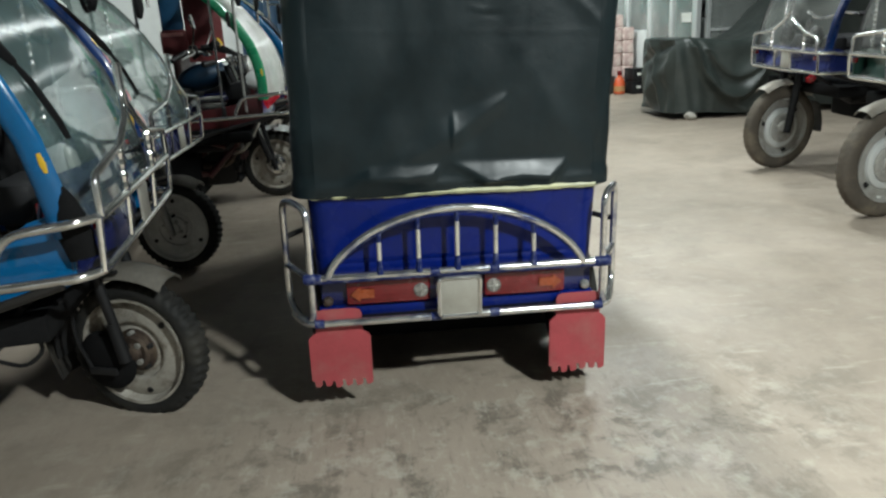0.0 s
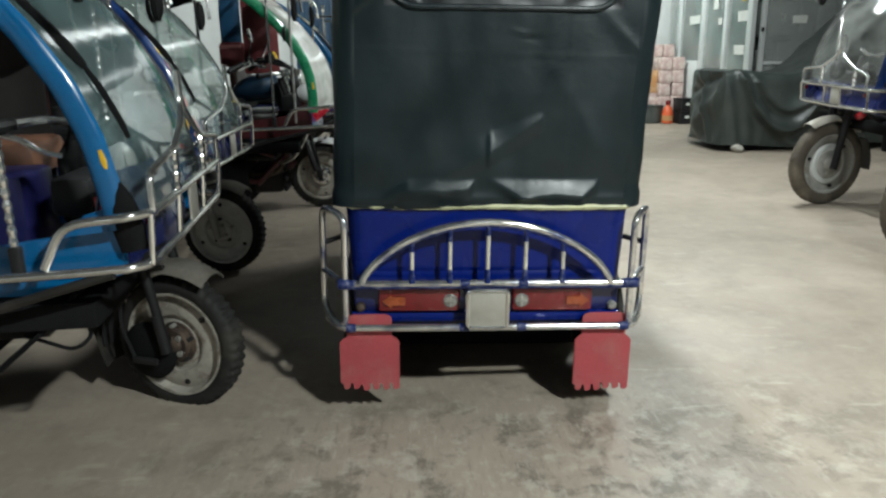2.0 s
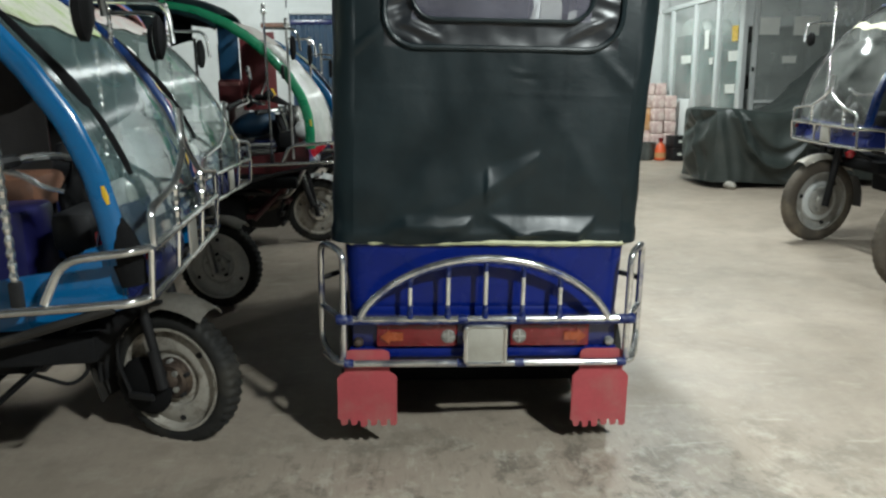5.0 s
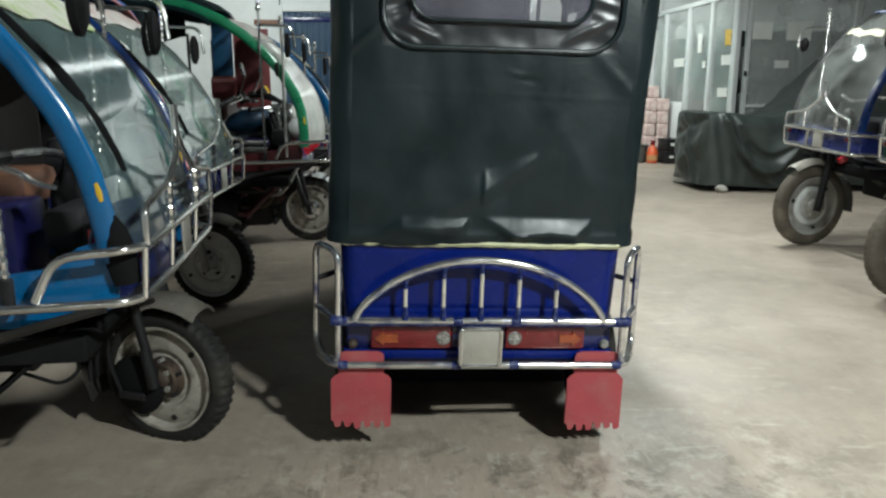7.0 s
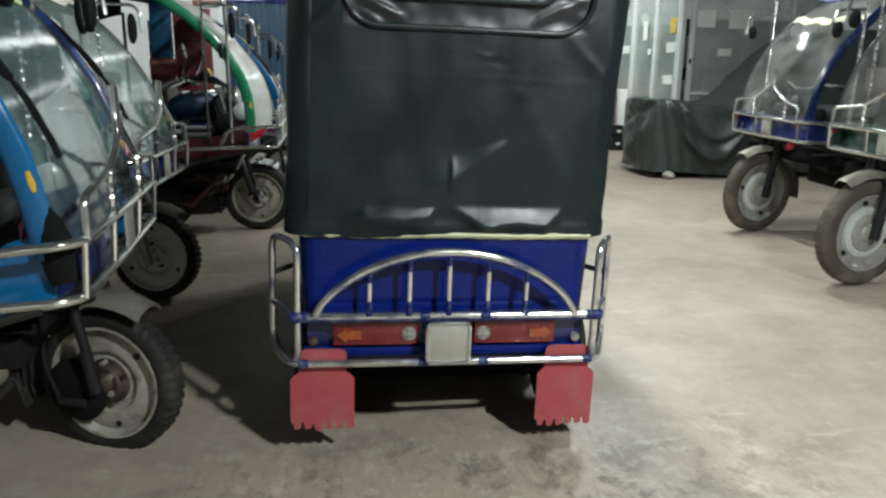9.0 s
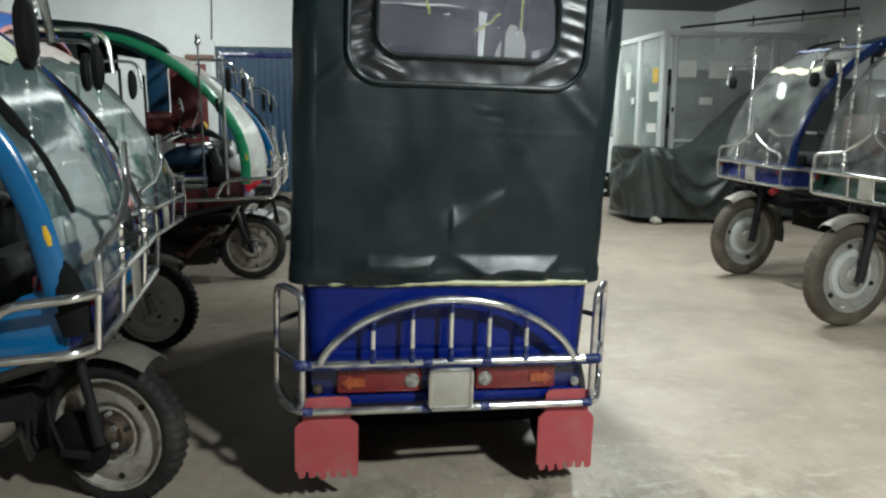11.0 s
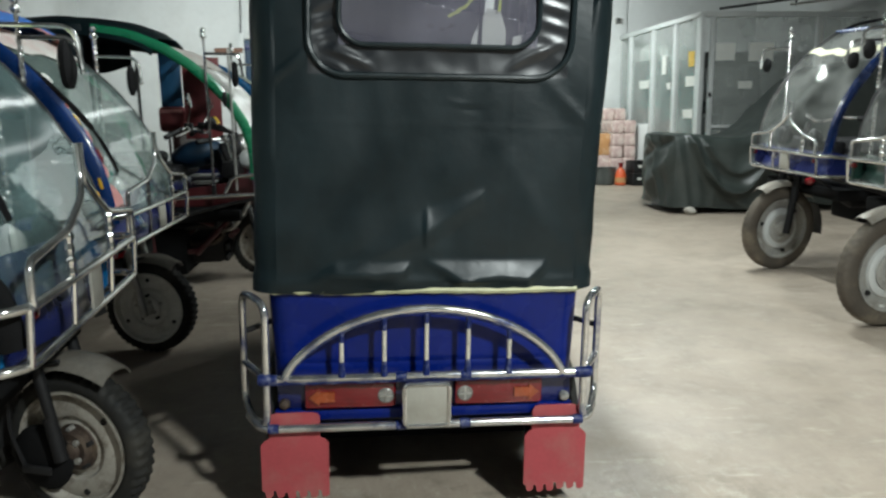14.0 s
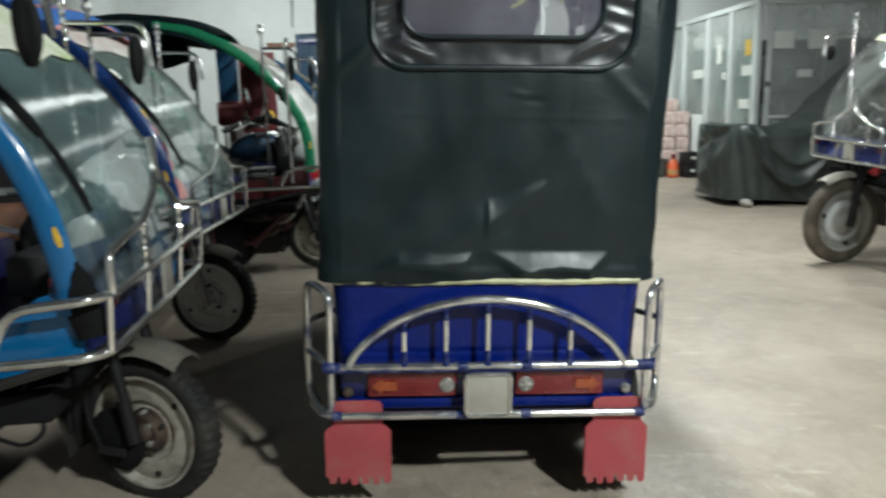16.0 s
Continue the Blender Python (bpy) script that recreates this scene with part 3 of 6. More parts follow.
for k in (0, 1):
    dr = part("door", box(NB(), -0.39 + k * 0.445, 0.045 + k * 0.445, -0.27, -0.253, 0.06, 1.97, 0.004), M_BAG, ca)
    part("handle", box(NB(), 0.01 + k * 0.07, 0.03 + k * 0.07, -0.29, -0.27, 0.75, 0.9, 0.004), M_CHROME, dr)

# pipe along the east side
P0, P1 = Vector((5.42, 9.25, 2.72)), Vector((6.8, 6.97, 2.72))
pp = thing("ceiling_pipe", pose(0, 0, 0), "two dark pipes slung above the office booth", "pipe")
part("pipe", tube(NB(), [P0, P1], 0.02, 8), M_DARK, pp)
part("pipe", tube(NB(), [P0.lerp(P1, 0.42) - Vector((0, 0, 0.075)), P1 - Vector((0, 0, 0.07))], 0.015, 8), M_STEEL, pp)
for k in (0.45, 0.72, 0.93):
    q = P0.lerp(P1, k)
    part("hanger", tube(NB(), [q - Vector((0, 0, 0.1)), (q.x, q.y, H - 0.001)] if k > 0.9 else [q - Vector((0, 0, 0.1)), q + Vector((0, 0, 0.06))], 0.011, 6), M_DARK, pp)

# turquoise door, pilaster and a small junction box on the far wall
d2 = thing("door_2", pose(3.55, Y1 - 0.04, 0), "plain turquoise painted sheet door", "door", kind="structure")
part("door_leaf", box(NB(), -0.5, 0.5, -0.012, 0.03, 0.01, 2.32, 0.006), M_TURQ, d2)
part("handle", box(NB(), -0.42, -0.39, -0.04, -0.012, 1.0, 1.12, 0.006), M_CHROME, d2)
pl = finish(box(NB(), 4.054, 4.56, Y1 - 0.05, Y1 - 0.002, 0, H - 0.002, 0.004), "pilaster", M_WALL)
tagged(pl, "shallow pale painted pilaster on the far wall", "pilaster", kind="structure")
jb = thing("junction_box", pose(4.4, Y1 - 0.051, 2.74), "small grey junction box on the pilaster", "junction box")
part("body", box(NB(), -0.06, 0.06, -0.05, 0.0, -0.05, 0.05, 0.008), M_STEEL, jb)
part("cover", box(NB(), -0.052, 0.02, -0.056, -0.05, -0.042, 0.042, 0.003), M_BAG, jb)

# packs, boxes, bottle and crates by the low wall
random.seed(3)
for k in range(4):
    for z in range(6):
        for c in range(2):
            if z == 5 and k < 2 or z == 5 and (k + c) % 3 == 1:
                continue
            bm = box(NB(), -0.095, 0.095, -0.115, 0.115, 0, 0.205, 0.02, 2)
            for q in bm.verts:
                q.co.x += 0.014 * noise.noise(q.co * 9 + Vector((k * 3, z * 5, c)))
                q.co.y += 0.014 * noise.noise(q.co * 9 + Vector((z, k, 7)))
            o = finish(bm, "pink_pack", M_PINK, at=pose(4.06 + c * 0.205 + random.uniform(-0.006, 0.006), 9.95 + k * 0.25, z * 0.2055, 0, 0, random.uniform(-3, 3)))
            tagged(o, "pale pink printed pack in a pile beside the booth", "pack", "piled packs")
bn = thing("grey_bin", pose(3.76, 9.62, 0, 0, 0, -6) @ Matrix.Diagonal((1, 1, 1.4, 1)), "low grey plastic tub on the floor", "tub")
part("body", lathe(NB(), [(0.001, 0), (0.15, 0), (0.17, 0.02), (0.19, 0.19), (0.2, 0.2), (0.18, 0.2), (0.16, 0.03), (0.001, 0.03)], 24, "Z"), M_BAG, bn)
bx = finish(box(NB(), -0.12, 0.12, -0.1, 0.1, 0, 0.46, 0.008), "white_carton", M_PINK, at=pose(3.84, 10.06, 0, 0, 0, 4))
tagged(bx, "white and orange printed carton on the floor", "carton")
bx = finish(box(NB(), -0.12, 0.12, -0.1, 0.1, 0, 0.36, 0.008), "orange_carton", M_OCHRE, at=pose(3.845, 10.06, 0.461, 0, 0, -3))
tagged(bx, "orange printed carton standing on a white carton", "carton")
can = thing("orange_canister", pose(3.98, 9.45, 0), "red and orange plastic bottle on the floor", "bottle")
part("body", lathe(NB(), [(0.07, 0), (0.09, 0.02), (0.09, 0.16), (0.065, 0.24), (0.03, 0.28), (0.03, 0.3)], 20, "Z"), M_ORANGE, can)
part("label", lathe(NB(), [(0.0915, 0.05), (0.0915, 0.13)], 20, "Z"), M_OCHRE, can, "pale orange label")
part("cap", lathe(NB(), [(0.04, 0.3), (0.04, 0.36), (0.02, 0.37)], 16, "Z"), M_RED, can)
for z, turn in ((0, 4), (0.2, 7)):
    cr = thing("black_crate", pose(4.22, 9.42, z, 0, 0, turn), "black plastic crate with a white label, stacked in two", "crate", "stacked crates")
    part("body", box(NB(), -0.11, 0.11, -0.14, 0.14, 0, 0.185, 0.012), M_PLASTIC, cr)
    part("rim", tube(NB(), fillet([(-0.112, -0.142, 0.188), (0.112, -0.142, 0.188), (0.112, 0.142, 0.188), (-0.112, 0.142, 0.188)], 0.03, 4, True), 0.01, 6, True), M_PLASTIC, cr)
    part("label", box(NB(), -0.03, 0.04, -0.143, -0.1405, 0.09, 0.13), M_PAPER, cr, "white label")
# White lumps standing in for bright reflections on the office glass.
for k, (x, y) in enumerate(((4.72, 10.22), (4.97, 10.25), (5.22, 10.2))):
    bm = NB()
    bmesh.ops.create_icosphere(bm, subdivisions=3, radius=0.16)
    for q in bm.verts:
        q.co *= 1 + 0.3 * noise.noise(q.co * 9 + Vector((k, 0, 0)))
        q.co.z = max(-0.11, q.co.z) + 0.11
    tagged(finish(bm, "white_blob", M_PAPER, at=pose(x, y, 2.001)), "white lump standing in for a bright reflection on the office glass", "bag", "bags on the cabinet")
bm = NB()
bmesh.ops.create_icosphere(bm, subdivisions=3, radius=0.07)
for v in bm.verts:
    v.co *= 1 + 0.25 * noise.noise(v.co * 14)
    v.co.z = v.co.z * 0.7 + 0.045
tagged(finish(bm, "stone", M_STONE, at=pose(3.55, 5.98, 0)), "rough grey stone chock on the concrete floor", "stone")

# ---- vehicle under a tarpaulin ----


def tarp_profile(x):
    """Height of the draped cover along its length."""
    pts = [(-0.2, 0.88), (0, 0.9), (0.1, 0.93), (0.4, 0.89), (0.76, 0.85), (0.98, 0.9), (1.18, 1.04), (1.42, 1.28), (1.66, 1.52), (1.92, 1.67), (2.4, 1.74), (3.3, 1.72)]

    def at(q):
        for (a, h), (c, k) in zip(pts, pts[1:]):
            if q <= c:
                return h + (k - h) * (q - a) / (c - a)
        return pts[-1][1]

    return sum(at(x + d) for d in (-0.1, -0.05, 0.0, 0.05, 0.1)) / 5


def crease(p, sharp=0.55):
    """A row of soft valleys between narrow ridges, 0 to 1."""
    return 1 - abs(math.sin(p)) ** sharp


SWAGS = ((0.66, 0.27, 2.0, 0.13, 0.13), (0.72, 0.5, 1.7, 0.08, 0.1), (0.95, 0.1, 0.9, 0.05, 0.1))


def tarp_point(u, v):
    """Boxy cross-section with hanging swags on the flanks."""
    x = u * 3.1
    h = tarp_profile(x)
    w, r = 0.52, 0.1
    side = h - 0.06 - r
    arc = r * math.pi / 2
    total = 2 * side + 2 * arc + 2 * (w - r)
    d = min(v, 1 - v) * total
    sgn = -1 if v < 0.5 else 1
    if d < side:
        y, z, flank, top = w + 0.01 * (1 - d / side) ** 2, 0.06 + d, 1.0, 0.0
    elif d < side + arc:
        a = (d - side) / r
        y, z, flank, top = w - r + r * math.cos(a), h - r + r * math.sin(a), 0.5, 0.5
    else:
        y, z, flank, top = max(0.0, w - r - (d - side - arc)), h, 0.0, 1.0
    wob = noise.noise(Vector((x * 1.8, y * 2 * sgn, z * 1.6)))
    fine = noise.noise(Vector((x * 6, y * 3 * sgn, z * 5)))
    # hanging swags: each falls from the high canopy to a low point and climbs a little to the nose
    f = 0.012 * wob + 0.004 * fine
    for low_x, low_z, climb, amp, wide in SWAGS:
        d = z - (low_z + (climb if x > low_x else 1.2 * climb) * (x - low_x) ** 2 + 0.06 * wob + 0.02 * fine)
        f += amp * (math.exp(-(d / wide) ** 2) if d > 0 else math.exp(-(d / (wide * 0.45)) ** 2)) * max(0.0, 1 - ((x - low_x - 0.15) / 1.0) ** 2)
    # upright folds below the nose corner
    for at, wide, amp in ((0.04, 0.05, 0.03), (0.2, 0.06, 0.028), (0.36, 0.05, 0.02)):
        f += amp * math.exp(-((x - at - 0.12 * (0.8 - z) + 0.04 * wob) / wide) ** 2) * min(1.0, max(0.0, (1.0 - z) * 3))
    f += 0.005 * crease(x * 4 - 5 * z + 3 * wob, 0.8) * max(0.0, min(1.0, x - 1.1))
    sag = 0.012 * noise.noise(Vector((x * 3, y * 3, 1.0))) + 0.004 * crease(x * 5 + y * 6, 0.8)
    low = max(0.0, 1 - z / 0.5)
    return Vector((x + 0.02 * low * math.sin(z * 9), sgn * (y + f * flank), z + sag * top + 0.025 * low * math.sin(x * 4.2 + 1) * flank))


tv = thing("covered_vehicle", pose(3.39, 6.55, 0, 0, 0, -2), "vehicle parked under a dusty black tarpaulin", "covered vehicle")
part("tarpaulin", sheet(NB(), tarp_point, 150, 120), M_TARP, tv, "wrinkled black tarpaulin")


def drape_fn(u, v):
    a = tarp_point(0, v)
    k = math.sin(u * math.pi / 2)
    e = min(1.0, u * 5)
    y = a.y * (1 - u)
    fold = 0.045 * crease(a.z * 6 + y * 4 + 1, 1.0) * e * min(1.0, a.z * 3) + 0.05 * noise.noise(Vector((a.z * 4.5, y * 4, 2.0))) * e
    fold += 0.05 * math.exp(-((y + 0.3 - 0.25 * a.z) / 0.06) ** 2) * e - 0.05 * math.exp(-((a.z - 0.72 + 0.3 * y) / 0.05) ** 2) * e
    return Vector((a.x - 0.02 * e - 0.05 * k - fold, y, a.z))


bm = sheet(NB(), drape_fn, 40, 120)
bmesh.ops.remove_doubles(bm, verts=bm.verts, dist=0.0005)
part("end_drape", bm, M_TARP, tv, "black tarpaulin hanging over the nose")
for x in (0.45, 2.5):
    for y in ((0,) if x < 1 else (-0.36, 0.36)):
        part("wheel", lathe(NB(), [(0.1, -0.05), (0.2, -0.05), (0.235, -0.03), (0.24, 0), (0.235, 0.03), (0.2, 0.05), (0.1, 0.05)], 24, "Y", pose(x, y, 0.24)), M_RUBBER, tv)
part("frame_rail", tube(NB(), [(0.2, -0.2, 0.3), (2.9, -0.2, 0.3)], 0.03, 8), M_DARK, tv)
part("frame_rail", tube(NB(), [(0.2, 0.2, 0.3), (2.9, 0.2, 0.3)], 0.03, 8), M_DARK, tv)

# ---- wheels ----
M_RUST = paint("rusty_greasy_hub", (0.07, 0.05, 0.04), 0.6, metal=0.4, vary=0.4, scale=20, dirt=(0.16, 0.12, 0.08), dirt_amount=0.6, dirt_scale=20)


def wheel(parent, r, m, tyre=M_RUBBER, drum=0.06, width=0.085, tread=1.0, name="front_wheel", hub_mat=None, squash=0.0, ratio=0.77, rim_mat=M_RIM, style="ring"):
    """A disc wheel turning about Y: lugged tyre, dished rim, pressed ring, hub, nuts."""
    hub = new(name)
    hub.parent = parent
    hub.matrix_basis = m
    rr = r * ratio
    w = width / 2
    prof = [(rr * 0.985, -w * 0.75), (rr * 1.03, -w * 0.95), ((r * 0.93 + rr) / 2, -w * 1.03), (r * 0.9, -w), (r * 0.95, -w * 0.88), (r * 0.977, -w * 0.7), (r * 0.987, -w * 0.35), (r * 0.99, 0)]
    prof = prof + [(q, -h) for q, h in prof[-2::-1]]
    n = 176

    def tyre_fn(u, v):
        k = round(v * (len(prof) - 1))
        q, h = prof[k]
        i = round(u * n)
        if tread and 4 <= k <= 10:
            step = (i + (2 if k > 7 else 0)) % 4
            q += tread * r * (0.02 if step < 2 else -0.012) * (0.8 if k in (4, 10) else 1)
        a = 2 * math.pi * u
        z = q * math.sin(a)
        bulge = 0.0
        if squash and z < -(r - squash):
            bulge = 0.3 * (-(r - squash) - z)
            z = -(r - squash)
        return Vector((q * math.cos(a), h + math.copysign(bulge, h), z))

    part("tyre", sheet(NB(), tyre_fn, n, len(prof) - 1, None, None, True), tyre, hub)
    for s in (-1, 1):
        if style == "groove":
            bm = lathe(NB(), [(rr, s * w * 0.8), (rr * 1.015, s * w * 1.04), (rr * 0.965, s * w * 1.02), (rr * 0.945, s * w * 0.5), (rr * 0.91, s * w * 0.34), (rr * 0.87, s * w * 0.46), (rr * 0.6, s * w * 0.66), (rr * 0.56, s * w * 0.6), (rr * 0.53, s * w * 0.3), (rr * 0.46, s * w * 0.26), (rr * 0.42, s * w * 0.42), (0.001, s * w * 0.44)], 52, cap=False)
            part("rim", bm, rim_mat, hub, "mud-stained pale steel rim")
            for k in range(5):
                a = radians(20 + 72 * k)
                part("wheel_stud", lathe(NB(), [(0.001, s * w * 1.0), (0.008, s * w * 0.98), (0.009, s * w * 0.4)], 8, "Y", pose(rr * 0.35 * math.cos(a), 0, rr * 0.35 * math.sin(a))), M_STEEL if k % 2 else M_DARK, hub)
        else:
            bm = lathe(NB(), [(rr, s * w * 0.8), (rr * 1.01, s * w * 1.02), (rr * 0.955, s * w * 1.0), (rr * 0.93, s * w * 0.55), (rr * 0.87, s * w * 0.4), (rr * 0.68, s * w * 0.3), (rr * 0.36, s * w * 0.3), (0.001, s * w * 0.3)], 44, cap=False)
            part("rim", bm, rim_mat, hub, "worn grey aluminium rim")
            part("rim_ring", lathe(NB(), [(rr * 0.69, s * w * 0.28), (rr * 0.66, s * w * 0.62), (rr * 0.6, s * w * 0.78), (rr * 0.5, s * w * 0.76), (rr * 0.42, s * w * 0.5), (rr * 0.4, s * w * 0.28)], 44, cap=False), M_ALU, hub)
        if hub_mat:
            part("bearing_plate", lathe(NB(), [(rr * 0.43, s * w * 0.3), (rr * 0.4, s * w * 0.5), (rr * 0.33, s * w * 0.53), (rr * 0.28, s * w * 0.64), (0.001, s * w * 0.64)], 40), hub_mat, hub, "greasy rusted hub")
        part("hub_drum", lathe(NB(), [(drum * 1.15, s * w * 0.38), (drum * 1.12, s * w * 0.95), (drum * 0.95, s * w * 1.1), (drum * 0.6, s * w * 1.02), (drum * 0.52, s * w * 1.3), (drum * 0.3, s * w * 1.45), (0.001, s * w * 1.45)], 28), hub_mat or M_RIM, hub)
        for k in range(4):
            a = radians(45 + 90 * k)
            part("nut", lathe(NB(), [(0.001, s * w * 1.3), (0.01, s * w * 1.3), (0.01, s * w * 0.6)], 6, "Y", pose(drum * 0.72 * math.cos(a), 0, drum * 0.72 * math.sin(a))), M_STEEL, hub)
        for k in range(3):
            a = radians(40 + 120 * k)
            part("rim_hole", lathe(NB(), [(r * 0.05, s * w * 0.3), (r * 0.042, s * w * 0.62), (0.001, s * w * 0.62)], 14, "Y", pose(rr * 0.79 * math.cos(a), 0, rr * 0.79 * math.sin(a))), M_DARK, hub)
        part("balance_weight", box(NB(), rr * 0.86, rr * 0.91, s * w * 0.45 - 0.004, s * w * 0.45 + 0.006, -0.014, 0.014, 0.002), M_PAPER, hub)
    return hub


# ---- parked three-wheelers seen from the front ----
ARC = [(0.02, 0.62), (0.0, 0.74), (-0.015, 0.85), (-0.04, 0.97), (-0.09, 1.1), (-0.17, 1.23), (-0.275, 1.36), (-0.4, 1.48), (-0.55, 1.59), (-0.73, 1.67), (-0.95, 1.71)]


def arc_at(u):
    f = u * (len(ARC) - 1)
    i = min(int(f), len(ARC) - 2)
    k = f - i
    return ARC[i][0] * (1 - k) + ARC[i + 1][0] * k, ARC[i][1] * (1 - k) + ARC[i + 1][1] * k


def beaded(bm, x, y, z0, z1, r=0.009, lean=0.0):
    n = int((z1 - z0) / 0.009)
    pts, rs = [], []
    for k in range(n + 1):
        z = z0 + (z1 - z0) * k / n
        pts.append((x + lean * (z - z0), y, z))
        rs.append(r * (0.7 + 0.6 * abs(math.sin(k * 0.9))))
    return tube(bm, pts, rs, 8)


def rickshaw(m, strip_mat, body_mat, label, lift=0.0, wheel_r=0.235, tyre=M_RUBBER, half=0.5, guard_x=0.09, roof_mat=M_LEATHER, steer=0.0, curtain=True, drum=0.055, hub_mat=None, squash=0.0, arm_z=1.5, glass=True, tall=1.66, guard_mat=M_CHROME, sticker=M_CREAM, near=-1, screen=M_SCREEN, fender=M_FENDER, gap=0.03, ratio=0.77, tread=1.0, spin=0.0, inset=0.0, visor=None, rim_mat=M_RIM, style="ring", fork_mat=M_PLASTIC, apron_mat=M_NAVY, rear_mat=M_NAVY, mirror_h=1.75, wide=0.034, bulge=0.0, brake=False, drop=False, valance=False, band=0.72, lens=M_LAMP, foot=False, stay_mat=M_DARK, rail_y=None, peak_y=0.0, drop_z=0.0, roof=True, roof_back=0.0, plain_aerial=False, pole_x=(0.0, 0.0), arm=0.22, band_top=0.97, wiper=True, nose=0.0, far_mat=M_PLASTIC, dome=0.018, apron_h=0.18):
    """A battery three-wheeler, nose towards +x, front axle over the origin; lift raises the cab above the axle."""
    v = thing("battery_rickshaw", m, label, "rickshaw", "parked rickshaws")
    wheel(v, wheel_r, pose(nose, 0, wheel_r - squash, 0, 0, steer) @ pose(0, 0, 0, 0, spin, 0), tyre, drum, tread=tread, hub_mat=hub_mat, squash=squash if not spin else 0.0, ratio=ratio, rim_mat=rim_mat, style=style)
    L = lift

    def arc_at(u):
        f = u * (len(ARC) - 1)
        i = min(int(f), len(ARC) - 2)
        k = f - i
        return ARC[i][0] * (1 - k) + ARC[i + 1][0] * k + bulge * math.sin(math.pi * u), ARC[i][1] * (1 - k) + ARC[i + 1][1] * k

    turn = pose(nose, 0, 0, 0, 0, steer)
    for s in (-1, 1):
        bm = tube(NB(), [(0.0, s * 0.078, wheel_r - 0.02), (-0.02, s * 0.08, wheel_r + 0.1), (-0.09, s * 0.075, 0.64 + L)], [0.012, 0.016, 0.019] if lift < 0.1 else [0.02, 0.025, 0.03], 10)
        tube(bm, [(0.0, s * 0.08, wheel_r - 0.03), (-0.025, s * 0.08, wheel_r + 0.1)], 0.02 if lift < 0.1 else 0.027, 10)
        part("fork_leg", bm, fork_mat, v, at=turn)
        if brake and s == near:
            part("brake_plate", lathe(NB(), [(0.001, s * 0.052), (0.1, s * 0.052), (0.104, s * 0.056), (0.085, s * 0.07), (0.03, s * 0.076), (0.001, s * 0.076)], 28, "Y", pose(-0.085, 0, wheel_r - 0.04)), M_MATTE, v, "grimy black brake plate", at=turn)
            part("brake_lever", box(NB(), -0.13, -0.03, s * 0.092 - 0.006, s * 0.092 + 0.006, wheel_r - 0.075, wheel_r - 0.05, 0.004), M_DARK, v, at=turn)
            part("brake_cable", tube(NB(), fillet([(-0.12, s * 0.09, wheel_r - 0.06), (-0.17, s * 0.09, wheel_r + 0.06), (-0.12, s * 0.07, 0.6 + L)], 0.06, 5), 0.006, 6), M_PLASTIC, v, at=turn)
    bm = tube(NB(), [(-0.09, -0.09, 0.62 + L), (-0.09, 0.09, 0.62 + L)], 0.026, 8)
    tube(bm, [(-0.09, 0, 0.6 + L), (-0.2, 0, 0.95 + L)], 0.022, 8)
    part("steering_column", bm, M_DARK, v, at=turn)

    def guard_fn(u, w):
        a = radians(58 + 84 * u)
        rad = wheel_r + gap + 0.012 * math.cos((w - 0.5) * 3)
        dent = 0.006 * noise.noise(Vector((u * 5, w * 4, wheel_r * 9)))
        return Vector((rad * math.cos(a) + 0.012 + dent, (w - 0.5) * (0.125 + 0.02 * math.sin(u * 3)), wheel_r + rad * math.sin(a) - 0.022 * abs(2 * w - 1) ** 3 + dent))

    part("mudguard", sheet(NB(), guard_fn, 18, 8, 0.004), fender, v, "dented bare metal mudguard", at=turn)
    part("mudguard_brace", tube(NB(), [(-0.1, -0.07, wheel_r + 0.24), (0.02, -0.07, wheel_r + 0.27)], 0.007, 6), M_DARK, v, at=turn)

    def flap_fn(u, w):
        a = radians(150 + 40 * u)
        rad = wheel_r + 0.04 + 0.02 * u
        return Vector((rad * math.cos(a), (w - 0.5) * 0.1, wheel_r + rad * math.sin(a)))

    part("rear_mudguard", sheet(NB(), flap_fn, 8, 4, 0.006), M_DARK, v, at=turn)
    part("underbody_block", box(NB(), -1.6, -0.6, -0.34, 0.34, 0.2 + L, 0.44 + L, 0.02), M_MATTE, v)
    if brake:
        part("mud_flap", sheet(NB(), lambda u, w: Vector((-0.285 - 0.05 * math.sin(u * 2.6) + 0.02 * (2 * w - 1) ** 2, (w - 0.5) * (0.15 - 0.03 * u), 0.12 + 0.33 * u)), 10, 8, 0.006), M_GRIME, v, "grimy black mud flap behind the wheel", at=turn)
        # sloping underside of the footwell, with a slack wire below it
        part("footwell_pan", sheet(NB(), lambda u, w: Vector((-0.16 - 0.34 * u, (w - 0.5) * 0.86, 0.545 - 0.3 * u ** 0.85)), 10, 6, 0.012), M_MATTE, v)
        part("slack_wire", tube(NB(), fillet([(-0.2, -0.38, 0.5), (-0.13, -0.4, 0.41), (-0.19, -0.4, 0.36), (-0.26, -0.38, 0.38), (-0.34, -0.36, 0.4)], 0.04, 4), 0.006, 6), M_PLASTIC, v)
    # chassis
    part("floor_pan", box(NB(), -2.35, -0.1, -half + 0.05, half - 0.05, 0.44 + L, 0.52 + L, 0.012), M_MATTE, v)
    for s in (-1, 1):
        part("chassis_rail", tube(NB(), [(-2.3, s * 0.3, 0.4 + L), (-0.3, s * 0.3, 0.4 + L), (-0.08, s * 0.1, 0.58 + L)], 0.03, 8), M_DARK, v)
        bm = NB()
